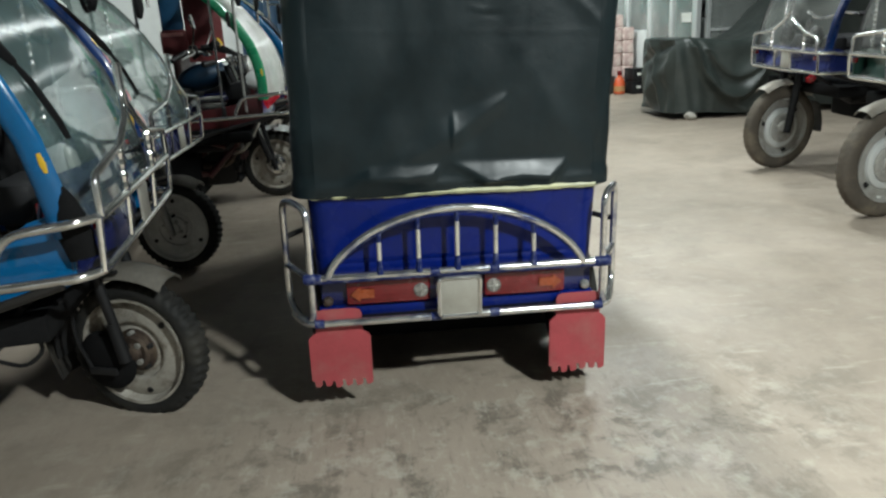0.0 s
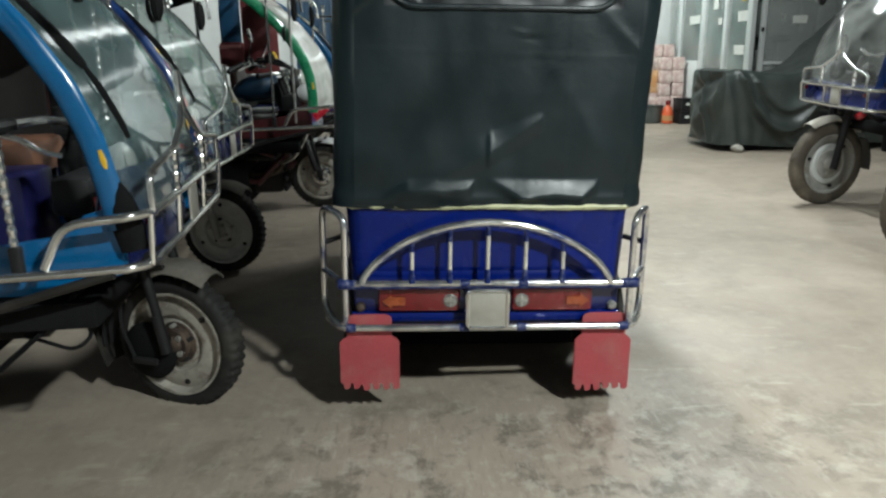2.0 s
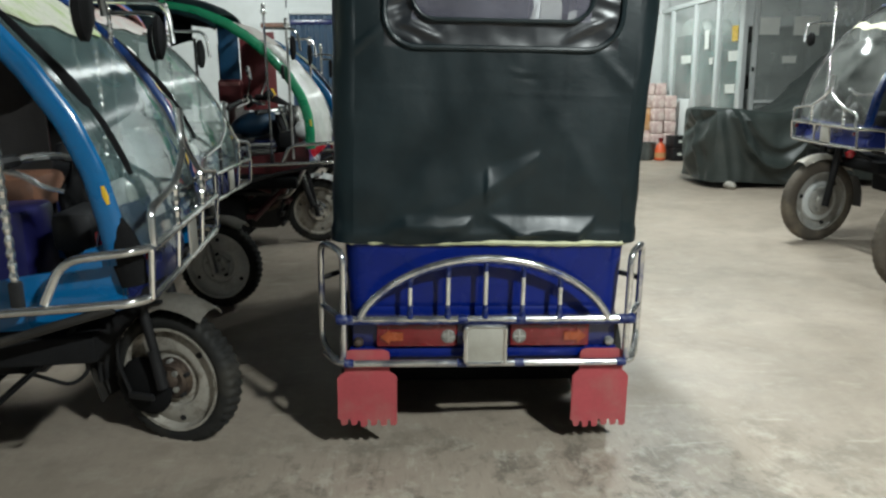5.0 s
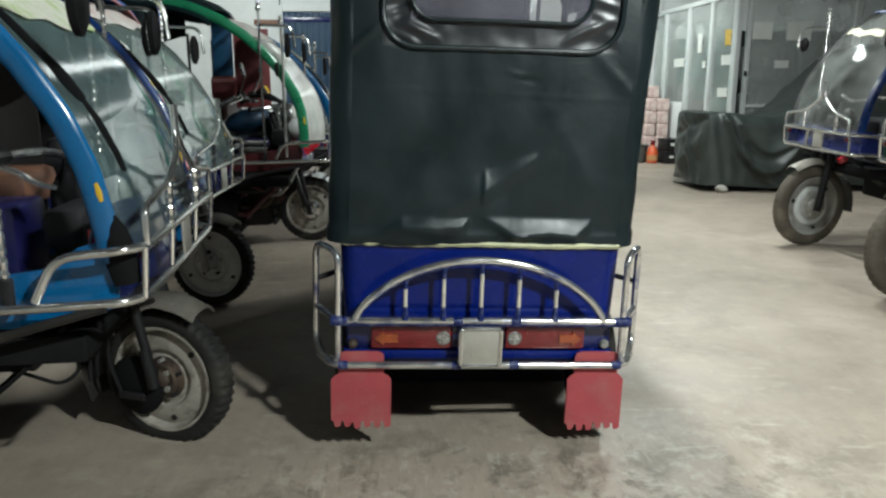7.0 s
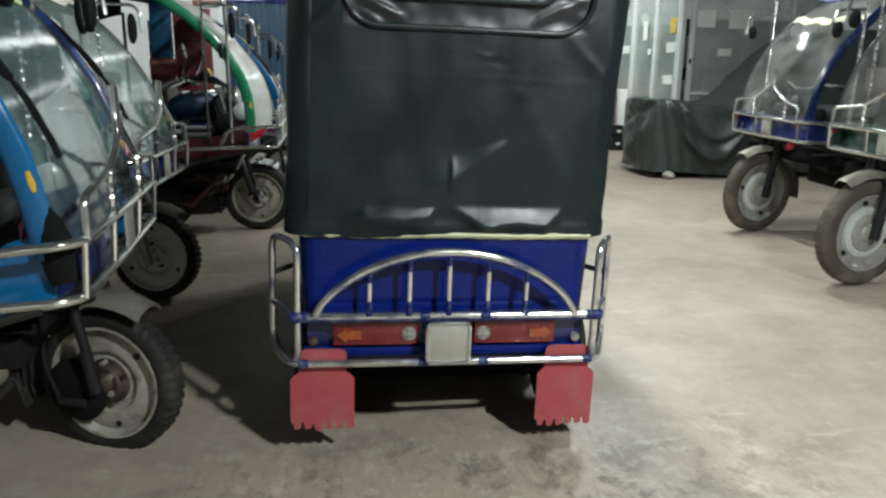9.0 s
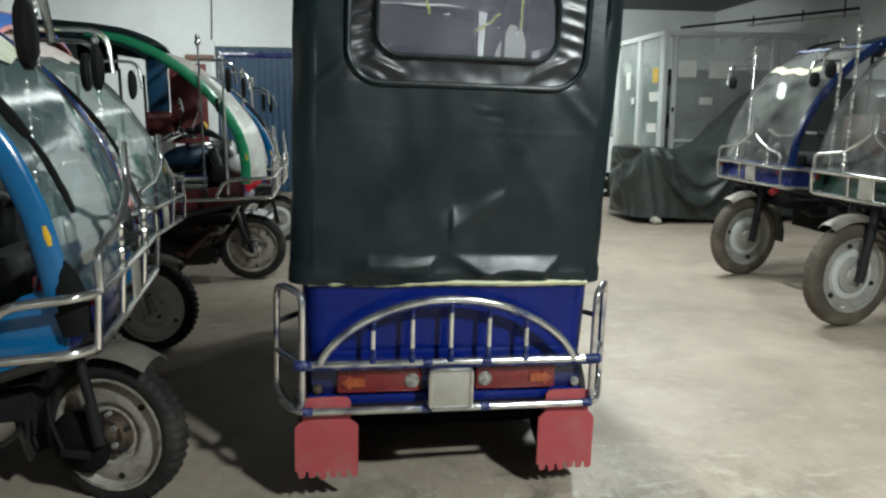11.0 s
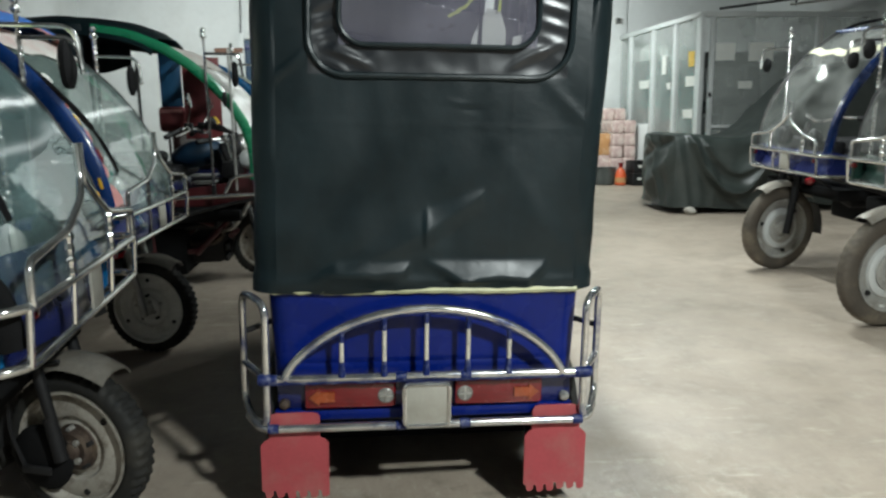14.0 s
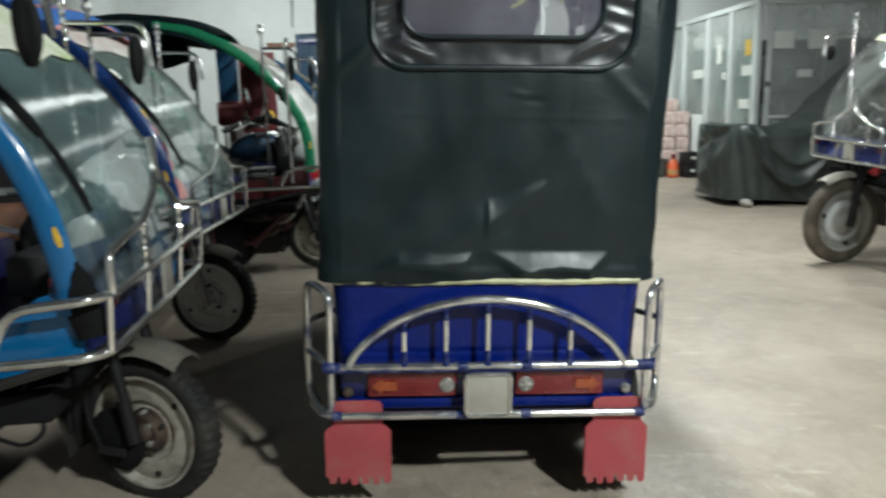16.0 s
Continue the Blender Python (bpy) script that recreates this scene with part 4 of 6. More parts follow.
        plate(bm, [(0.0, 0.6 + L), (0.005, 0.7 + L), (-0.03, 0.78 + L), (-0.1, 0.76 + L), (-0.16, 0.7 + L), (-0.5, 0.665 + L), (-1.0, 0.66 + L), (-1.05, 0.55 + L), (-0.2, 0.55 + L)], s * (half - 0.03), s * (half - 0.055))
        bmesh.ops.bevel(bm, geom=list(bm.edges), offset=0.008, segments=2, affect="EDGES")
        part("side_panel", bm, body_mat, v)

    def apron_fn(u, w):
        y = (w - 0.5) * 2 * (half - 0.06)
        z = 0.59 + L + apron_h * u
        return Vector((0.02 - 0.02 * u - 0.07 * (2 * w - 1) ** 2 + 0.012 * math.sin(u * 9), y, z))

    part("apron", sheet(NB(), apron_fn, 10, 16, 0.006), apron_mat, v, "dark front apron behind the guard")
    part("rear_body", box(NB(), -2.3, -1.55, -half + 0.03, half - 0.03, 0.52 + L, 0.8 + L, 0.04), rear_mat, v)
    bm = box(NB(), -2.2, -1.65, -half + 0.08, half - 0.08, 0.8 + L, 0.92 + L, 0.04)
    part("rear_seat", bm, M_SEAT, v)
    part("rear_backrest", box(NB(), -2.28, -2.18, -half + 0.08, half - 0.08, 0.9 + L, 1.35 + L, 0.04), M_SEAT, v)
    part("seat_box", box(NB(), -0.95, -0.55, -0.32, 0.32, 0.52 + L, 0.72 + L, 0.03), M_NAVY, v)
    part("driver_seat", box(NB(), -1.0, -0.52, -0.36, 0.36, 0.72 + L, 0.82 + L, 0.035), M_PLASTIC, v)
    part("driver_backrest", box(NB(), -1.08, -1.0, -0.36, 0.36, 0.78 + L, 1.12 + L, 0.03), M_SEAT, v)
    # flat painted strips carry the windscreen
    for s in (-1, 1):
        bm = NB()
        rings = []
        n = 40
        for k in range(n + 1):
            u = 0.09 + 0.91 * k / n
            x, z = arc_at(u)
            x2, z2 = arc_at(min(1, u + 0.02))
            x1, z1 = arc_at(max(0, u - 0.02))
            d = Vector((x2 - x1, 0, z2 - z1)).normalized()
            nrm = Vector((d.z, 0, -d.x))
            c = Vector((x, s * (half - inset - 0.012), z + L))
            ring = []
            for j in range(10):
                e = 2 * math.pi * j / 10
                ring.append(bm.verts.new(c + nrm * ((wide if s == near else 0.012) * math.cos(e)) + Vector((0, (0.014 if s == near else 0.008) * math.sin(e), 0))))
            rings.append(ring)
        for p, q in zip(rings, rings[1:]):
            for j in range(10):
                bm.faces.new((p[j], p[(j + 1) % 10], q[(j + 1) % 10], q[j]))
        part("windscreen_strip", bm, strip_mat if s == near else far_mat, v, "painted curved windscreen frame")

    if foot:
        pts = [(arc_at(k)[0] + 0.022, near * (half - 0.012), arc_at(k)[1] + L) for k in (0.04, 0.09, 0.13, 0.17, 0.2)]
        part("strip_foot", tube(NB(), pts, [0.036, 0.042, 0.04, 0.03, 0.012], 10, flat=0.45), M_MATTE, v, "black moulded corner under the strip")

    def glass_fn(u, w):
        x, z = arc_at(0.1 + 0.72 * u)
        y = (w - 0.5) * 2 * (half - inset - 0.004)
        return Vector((x + 0.014 + dome * (1 - (2 * w - 1) ** 2) + 0.005 * noise.noise(Vector((x * 7, y * 3, z * 3 + half))), y, z + L))

    if glass:
        g = part("windscreen", sheet(NB(), glass_fn, 26, 18, 0.003), screen, v, "scratched curved clear plastic windscreen")
        g.visible_shadow = False
        for w in (0.004, 0.996):
            part("windscreen_edge", tube(NB(), [glass_fn(k / 24, w) for k in range(25)], 0.006, 6), M_DARK, v)

        def sticker_fn(u, w):
            return glass_fn(band + (band_top - band) * u + 0.03 * abs(2 * w - 1) + 0.012 * math.sin(w * 19), 0.04 + 0.92 * w) + Vector((0.006, 0, 0.004))

        part("sun_strip", sheet(NB(), sticker_fn, 3, 12, 0.001), sticker, v, "faded sun strip along the top of the windscreen")
    if glass and wiper:
        pts = []
        for k in range(13):
            u = 0.86 - 0.62 * k / 12
            pts.append(glass_fn(u, 0.5 + near * (0.475 - 0.13 * k / 12)) + Vector((0.02, 0, 0.012)))
        part("wiper_arm", tube(NB(), pts[:6], 0.005, 6), M_MATTE, v)
        part("wiper_blade", tube(NB(), pts[3:9], [0.006, 0.01, 0.011, 0.012, 0.015, 0.011], 8, flat=0.7), M_MATTE, v)
        part("wiper_blade", tube(NB(), pts[8:], [0.006, 0.009, 0.009, 0.009, 0.007], 8, flat=0.7), M_MATTE, v)
    x, z = arc_at(0.83)
    part("header_bar", tube(NB(), [(x, -half + 0.02, z + L), (x + 0.01, half - 0.02, z + L)], 0.016, 8), strip_mat, v)

    # canopy
    def roof_fn(u, w):
        x0 = arc_at(0.8)[0] + 0.1 - roof_back
        x = x0 - u * (2.35 + x0)
        y = (w - 0.5) * 2 * (half + 0.03)
        e = abs(2 * w - 1) ** 5
        return Vector((x, y, tall - 0.09 + L + 0.13 * min(1, u * 4) ** 0.6 + 0.05 * (1 - (2 * w - 1) ** 2) - 0.1 * e + 0.006 * math.sin(x * 14) + 0.008 * noise.noise(Vector((x * 5, y * 5, half)))))

    if visor:
        part("visor_band", sheet(NB(), lambda u, w: roof_fn(0.001 + 0.07 * u, w) + Vector((0.012 - 0.012 * u, 0, 0.004 - 0.03 * (1 - u))), 4, 18, 0.006), visor, v, "faded red trim along the canopy's front edge")
    if roof:
        part("canopy", sheet(NB(), roof_fn, 30, 18, 0.012), [roof_mat], v, "canvas canopy stretched over the roof frame")
    for s in (-1, 1):
        part("canopy_post", tube(NB(), [(-2.25, s * (half - 0.03), 0.5 + L), (-2.25, s * (half - 0.03), tall + L)], 0.014, 8), M_STEEL, v)
        part("canopy_post", tube(NB(), [(-1.3, s * (half - 0.03), 0.5 + L), (-1.3, s * (half - 0.03), tall + L)], 0.014, 8), M_DARK, v)
    if curtain:
        part("back_curtain", sheet(NB(), lambda u, w: Vector((-2.3 + 0.02 * math.sin(w * 25), (w - 0.5) * 2 * half, 0.8 + L + u * (tall - 0.82))), 8, 24, 0.004), M_LEATHER, v)
        for s in (-1, 1):
            part("side_curtain", sheet(NB(), lambda u, w: Vector((-1.25 - u * 1.04, s * (half - 0.01 + 0.012 * math.sin(u * 22)), 0.8 + L + w * (tall - 0.82))), 24, 8, 0.004), M_LEATHER, v)
    if drop:
        # Sheet added to hide the bright wall seen through the windscreen.
        part("far_backing", sheet(NB(), lambda u, w: Vector((-0.5 - u * 0.78, -near * (half - 0.02 + 0.01 * math.sin(u * 16)), 0.62 + L + w * (tall - 0.66))), 18, 6, 0.004), M_DRAB, v, "drab sheet added to darken the cab behind the windscreen")
    if valance:
        for s in (-1, 1):
            part("valance", sheet(NB(), lambda u, w: Vector((-1.0 - u * 1.3, s * (half + 0.005 + 0.012 * math.sin(u * 30)), tall - 0.2 + L + w * 0.2 - (0.05 * math.sin(u * 9) ** 2) * (1 - w))), 40, 6, 0.004), M_LEATHER, v, "ragged black canopy edge hanging down")
    # chrome guard
    gx, hy, z1, z2 = guard_x, half + 0.05, 0.77 + L - drop_z, 0.635 + L - drop_z
    ya, yb = rail_y or (-hy, hy)
    rail_top = fillet([(-0.175, ya, z2 + 0.01), (-0.12, ya, z1 - 0.015), (gx - 0.05, ya, z1), (gx, ya + 0.05, z1), (gx, yb - 0.05, z1), (gx - 0.05, yb, z1), (-0.12, yb, z1 - 0.015), (-0.175, yb, z2 + 0.01)], 0.05, 5)
    rail_low = fillet([(-0.7, ya, z2 - 0.02), (-0.1, ya, z2 - 0.005), (gx - 0.06, ya, z2), (gx - 0.01, ya + 0.05, z2), (gx - 0.01, yb - 0.05, z2), (gx - 0.06, yb, z2), (-0.1, yb, z2 - 0.005), (-0.7, yb, z2 - 0.02)], 0.05, 5)
    part("upper_guard_rail", tube(NB(), rail_top, 0.0125, 10), guard_mat, v, "chrome guard rail")
    part("lower_guard_rail", tube(NB(), rail_low, 0.0125, 10), guard_mat, v, "chrome guard rail")
    for y in (ya + 0.04, ya + 0.36, yb - 0.36, yb - 0.04):
        part("guard_bar", tube(NB(), [(gx, y, z1), (gx - 0.01, y, z2)], 0.009, 8), guard_mat, v)
    for s, ye in ((-1, ya), (1, yb)):
        part("guard_stay", tube(NB(), [(gx - 0.1, ye, z2 - 0.012), (-0.32, ye - s * 0.03, z2 - 0.1), (-0.8, ye - s * 0.06, z2 - 0.24)], 0.013, 8), stay_mat if s == near else M_DARK, v)
        part("guard_stay", tube(NB(), [(gx - 0.02, peak_y + s * 0.3, z2), (-0.12, peak_y + s * 0.25, z2 - 0.1)], 0.011, 8), M_DARK, v)
        # hooped ornament over the rail
        m1, pk = peak_y + s * 0.2, peak_y
        pts = fillet([(gx, ye - s * 0.06, z1), (gx, ye - s * 0.06, z1 + 0.1), (gx, m1, z1 + 0.13), (gx, pk + s * 0.06, z1 + 0.2), (gx - 0.01, pk + s * 0.012, z1 + 0.25), (gx - 0.012, pk + s * 0.012, z1 + 0.35)], 0.03, 4)
        part("guard_hoop", tube(NB(), pts, 0.0105, 10), guard_mat, v)
        part("guard_spindle", beaded(NB(), gx, m1, z1, z1 + 0.13, 0.011), guard_mat, v)
        part("pole_foot", box(NB(), -0.265, -0.235, s * (half + 0.02) - 0.014, s * (half + 0.02) + 0.014, z2 - 0.02, z2 + 0.065, 0.006), M_DARK, v)
    part("emblem_plate", box(NB(), gx - 0.004, gx + 0.006, peak_y - 0.055, peak_y + 0.055, z2 + 0.012, z1 - 0.012, 0.008), M_PLATE, v)
    for s in (-1, 1):
        part("marker_lamp", box(NB(), gx - 0.05, gx - 0.03, s * (half - 0.12) - 0.018, s * (half - 0.12) + 0.018, z1 - 0.055, z1 - 0.025, 0.006), M_RED, v)
        a, e, c = arc_at(0.232), arc_at(0.25), arc_at(0.272)
        bm = tube(NB(), [(a[0] + 0.014, s * half, a[1] + L), (e[0] + 0.014, s * half, e[1] + L), (c[0] + 0.014, s * half, c[1] + L)], [0.005, 0.0085, 0.005], 8, flat=0.6)
        if near < 0:
            part("reflector", bm, M_REFLECT, v, "yellow side reflector")
        else:
            bm.free()
    part("fork_reflector", lathe(NB(), [(0.001, -0.03), (0.04, -0.02), (0.05, 0), (0.038, 0.03), (0.001, 0.04)], 16, "Z", pose(-0.11, near * 0.12, 0.555 + L, 0, 50, 0)), M_REAR_RED, v)
    for s in (-1, 1):
        spot = pose(-0.05, s * (half - 0.32), 0.85 + L, 0, 80, 0) @ Matrix.Diagonal((1.3, 0.8, 1, 1))
        hl = part("headlamp", lathe(NB(), [(0.03, -0.07), (0.05, -0.04), (0.056, 0.0), (0.053, 0.008), (0.001, 0.012)], 24, "Z", spot), M_DARK if lens == M_DARK or s != near else M_ALU, v)
        part("headlamp_lens", lathe(NB(), [(0.05, 0.012), (0.04, 0.024), (0.001, 0.03)], 24, "Z", spot), lens if s == near else M_DARK, hl)
    bm = tube(NB(), fillet([(-0.36, -0.36, 0.98 + L), (-0.24, -0.22, 1.0 + L), (-0.2, 0, 0.95 + L), (-0.24, 0.22, 1.0 + L), (-0.36, 0.36, 0.98 + L)], 0.08, 5), 0.012, 8)
    part("handlebar", bm, M_CHROME, v)
    part("dashboard", box(NB(), -0.24, -0.12, -0.3, 0.3, 0.72 + L, 0.84 + L, 0.03), M_PLASTIC, v)
    for s in (-1, 1):
        part("grip", tube(NB(), [(-0.3, s * 0.29, 0.99 + L), (-0.37, s * 0.375, 0.98 + L)], 0.018, 8), M_PLASTIC, v)
        # aerial with a mirror arm
        px, py = -0.25 + pole_x[s == near], s * (half + 0.02)
        if plain_aerial:
            bm = tube(NB(), [(px, py, z2 + 0.06), (px, py, arm_z + 0.1 + L)], 0.008, 8)
        else:
            bm = beaded(NB(), px, py, z2 + 0.06, arm_z + 0.1 + L, 0.0095)
        lathe(bm, [(0.001, -0.022), (0.017, -0.014), (0.021, 0), (0.017, 0.014), (0.001, 0.022)], 12, "Z", pose(px, py, arm_z + 0.11 + L))
        lathe(bm, [(0.001, -0.02), (0.014, -0.012), (0.017, 0), (0.014, 0.012), (0.001, 0.02)], 12, "Z", pose(px, py, arm_z + 0.145 + L))
        part("aerial", bm, M_CHROME, v, "beaded chrome aerial")
        bm = tube(NB(), fillet([(px, py, arm_z + L), (px + arm, py, arm_z - 0.005 + L), (px + arm + 0.015, py - s * 0.01, arm_z - 0.15 + L)], 0.06, 6), 0.0095, 8)
        part("mirror_arm", bm, M_CHROME, v)
        mr = part("mirror", lathe(NB(), [(0.001, -0.02), (0.03, -0.018), (0.046, -0.006), (0.046, 0.01), (0.042, 0.014), (0.001, 0.014)], 24, "Z", pose(px + arm - 0.035, py - s * 0.01, arm_z - 0.13 + L, 0, 90, 0) @ Matrix.Diagonal((mirror_h, 1.0, -1, 1))), M_MATTE, v)
        part("mirror_glass", lathe(NB(), [(0.001, 0.017), (0.038, 0.017), (0.038, 0.0155)], 24, "Z", pose(px + arm - 0.035, py - s * 0.01, arm_z - 0.13 + L, 0, 90, 0) @ Matrix.Diagonal((mirror_h, 1.0, -1, 1))), M_CHROME, mr)
    for s in (-1, 1):
        wheel(v, 0.235, pose(-1.95, s * (half - 0.1), 0.235), M_RUBBER, tread=0.0, name="rear_wheel")
    return v


# left row, noses towards the aisle
v1 = rickshaw(pose(-1.06, 0.2, 0, 0, 0, 4), M_SKY, M_SKY, "bright blue battery rickshaw with a chrome front guard", steer=-25, roof_mat=M_CANVAS, hub_mat=M_RUST, squash=0.016, arm_z=1.5, visor=M_ROSE, rim_mat=M_MUDDY, style="groove", wide=0.032, brake=True, drop=True, tall=1.63, band=0.68, foot=True, stay_mat=M_GRIME, pole_x=(-0.06, 0.0), arm=0.27, apron_h=0.27)
# inside the blue cab: worn bench, violet seat box, slung bag, brake lever
part("bench", box(NB(), -0.95, -0.43, 0.12, 0.42, 0.78, 0.9, 0.03), M_PLANK, v1, "worn brown bench")
part("seat_skirt", box(NB(), -0.62, -0.345, -0.2, 0.05, 0.54, 0.835, 0.02), M_VIOLET, v1, "dark violet-blue seat skirt")
bm = NB()
bmesh.ops.create_icosphere(bm, subdivisions=4, radius=1)
for q in bm.verts:
    q.co = Vector((q.co.x * 0.075 * (1 - 0.35 * q.co.z), q.co.y * 0.09, q.co.z * 0.18)) * (1 + 0.3 * noise.noise(q.co * 2.2)) + Vector((-0.24, 0.0, 0.79))
part("tool_bag", bm, M_MATTE, v1, "black cloth tool bag slung inside the cab")
part("bag_neck", lathe(NB(), [(0.001, -0.03), (0.035, -0.02), (0.04, 0.0), (0.03, 0.03), (0.001, 0.04)], 14, "Z", pose(-0.27, 0.0, 0.985)), M_PLASTIC, v1)
part("hand_lever", tube(NB(), fillet([(-0.34, -0.3, 0.965), (-0.28, -0.3, 0.945), (-0.24, -0.3, 0.915), (-0.185, -0.3, 0.9)], 0.03, 4), [0.009] * 7 + [0.007] * 5, 8), M_CHROME, v1, "bent chrome hand lever")
part("inner_reflector", box(NB(), -0.075, -0.045, -0.43, -0.42, 0.765, 0.805, 0.006), M_REAR_RED, v1)
v2 = rickshaw(pose(-1.28, 1.8, 0, 0, 0, -1), M_ROYAL, M_NAVY, "royal blue battery rickshaw with stickers on its windscreen", steer=-12, roof_mat=M_CANVAS, hub_mat=M_PALE, arm_z=1.52, visor=M_ROSE, sticker=M_WHITE_STRIP, band=0.82, pole_x=(-0.09, -0.02), apron_h=0.27, spin=70, style="groove", fork_mat=M_STEEL, wide=0.045, rim_mat=M_PALE, drop=True, tall=1.68, screen=M_SCREEN_WORN)
for u, w, size, mat in ((0.66, 0.045, 0.03, M_ROSE), (0.58, 0.05, 0.028, M_ORANGE), (0.5, 0.06, 0.024, M_REFLECT), (0.43, 0.055, 0.026, M_ROSE), (0.34, 0.06, 0.03, M_RED), (0.27, 0.05, 0.026, M_ROSE), (0.13, 0.08, 0.05, M_ROSE), (0.7, 0.16, 0.022, M_PAPER)):
    x, z = arc_at(0.1 + 0.72 * u)
    c = Vector((x + 0.026, (w - 0.5) * 0.99, z))
    part("sticker", lathe(NB(), [(size * 0.9, 0.0), (size, 0.002), (0.001, 0.004)], 9, "Z", pose(c.x, c.y, c.z, 0, 68 if z < 1.2 else 48, 0) @ Matrix.Diagonal((1.4, 1.5, 1, 1))), mat, v2, "small faded sticker")
gr = rickshaw(pose(-0.92, 3.55, 0, 0, 0, 0), M_GREEN, M_MAROON, "green-framed maroon motor tricycle with an open cab", curtain=False, guard_x=0.2, arm_z=1.55, tall=1.74, roof_back=0.16, plain_aerial=True, style="groove", fork_mat=M_PLASTIC, rear_mat=M_MAROON, drum=0.05, bulge=0.06, lift=0.04, valance=True, screen=M_SCREEN_MILKY, fender=M_ALU, rim_mat=M_MUDDY, wheel_r=0.25, ratio=0.74, tyre=M_RUBBER, far_mat=M_CREAM, dome=0.09, wiper=False, hub_mat=M_CHROME, band=0.8, sticker=M_WHITE_STRIP)
part("far_screen", box(NB(), -0.79, -0.63, 0.45, 0.47, 1.27, 1.74, 0.004), M_SIDE_BLUE, gr, "dark blue side screen")
part("far_screen", box(NB(), -0.62, -0.34, 0.45, 0.47, 1.02, 1.64, 0.004), M_SIDE_RED, gr, "dull red side screen")
part("far_cushion", box(NB(), -0.8, -0.6, 0.36, 0.44, 1.08, 1.27, 0.03), M_SIDE_RED, gr, "dull red cushion")
part("cushion_trim", box(NB(), -0.78, -0.62, 0.352, 0.359, 1.22, 1.25, 0.003), M_ROSE, gr)
# front mudguard ribs, red fairing and fork shield
for k in range(4):
    a = radians(64 + 20 * k)
    part("mudguard_rib", box(NB(), -0.008, 0.008, -0.072, 0.072, -0.004, 0.006, 0.003, m=pose(0.29 * math.cos(a) + 0.012, 0, 0.25 + 0.29 * math.sin(a), 0, 90 - math.degrees(a), 0)), M_DARK, gr)
part("fairing", plate(NB(), [(-0.12, 0.63), (-0.1, 0.74), (0.06, 0.81), (0.1, 0.76), (-0.02, 0.66)], -0.2, -0.14), M_REAR_RED, gr, "red plastic front fairing", smooth=False)
part("fork_shield", sheet(NB(), lambda u, w: Vector((-0.27 + 0.06 * math.sin(u * 3), (w - 0.5) * 0.2, 0.16 + 0.5 * u)), 8, 6, 0.01), M_DARK, gr, "dark splash shield behind the wheel")
# motorcycle front half: tank, bars, engine, crash tubes
bm = NB()
bmesh.ops.create_uvsphere(bm, u_segments=24, v_segments=14, radius=1)
for q in bm.verts:
    q.co = Vector((q.co.x * 0.19 - 0.45, q.co.y * 0.12 * (1 - 0.25 * q.co.x), q.co.z * 0.1 + 0.925 + 0.03 * q.co.x))
part("fuel_tank", bm, M_SHUTTER, gr, "glossy dark blue fuel tank")
part("tank_cap", lathe(NB(), [(0.03, 0), (0.03, 0.015), (0.001, 0.02)], 16, "Z", pose(-0.42, 0, 1.02)), M_CHROME, gr)
part("saddle", box(NB(), -1.2, -0.68, -0.14, 0.14, 0.86, 0.95, 0.04), M_PLASTIC, gr, "black saddle")
part("engine", box(NB(), -0.72, -0.27, -0.17, 0.17, 0.14, 0.62, 0.05), M_DARK, gr, "oily dark engine block")
for k in range(6):
    part("cooling_fin", box(NB(), -0.5, -0.32, -0.1, 0.1, 0.635 + k * 0.026, 0.645 + k * 0.026, 0.003), M_STEEL if k % 2 else M_DARK, gr)
part("engine_cover", lathe(NB(), [(0.1, -0.13), (0.095, -0.165), (0.06, -0.175), (0.001, -0.175)], 24, "Y", pose(-0.5, 0, 0.45)), M_STEEL, gr, "scuffed metal engine cover")
for k in range(5):
    part("radiator_slat", box(NB(), -0.27, -0.245, -0.2, 0.2, 0.16 + k * 0.075, 0.2 + k * 0.075, 0.006), M_DARK, gr)
part("exhaust", tube(NB(), fillet([(-0.34, -0.1, 0.6), (-0.22, -0.16, 0.5), (-0.3, -0.19, 0.3), (-1.3, -0.22, 0.3)], 0.08, 5), 0.024, 10), M_RUST, gr, "rusty exhaust pipe")
for a, c, r in (((-0.02, -0.2, 0.67), (-0.45, -0.3, 0.24), 0.026), ((-0.1, -0.12, 0.72), (-0.62, -0.22, 0.28), 0.02), ((-0.1, 0.16, 0.7), (-0.6, 0.3, 0.28), 0.022), ((-0.45, -0.3, 0.26), (-1.4, -0.42, 0.28), 0.022), ((-0.1, 0.0, 0.85), (-0.35, 0.0, 0.4), 0.026), ((-0.3, -0.36, 0.45), (-0.75, -0.4, 0.62), 0.018), ((-0.7, -0.42, 0.28), (-0.72, -0.42, 0.62), 0.018), ((-0.2, -0.3, 0.36), (-0.2, 0.3, 0.36), 0.02)):
    part("frame_tube", tube(NB(), [a, c], r, 8), M_MAROON, gr, "dirty maroon frame tube")
part("handlebar", tube(NB(), fillet([(-0.56, -0.37, 1.06), (-0.46, -0.24, 1.12), (-0.38, -0.1, 1.08), (-0.38, 0.1, 1.08), (-0.46, 0.24, 1.12), (-0.56, 0.37, 1.06)], 0.05, 5), 0.013, 8), M_CHROME, gr)
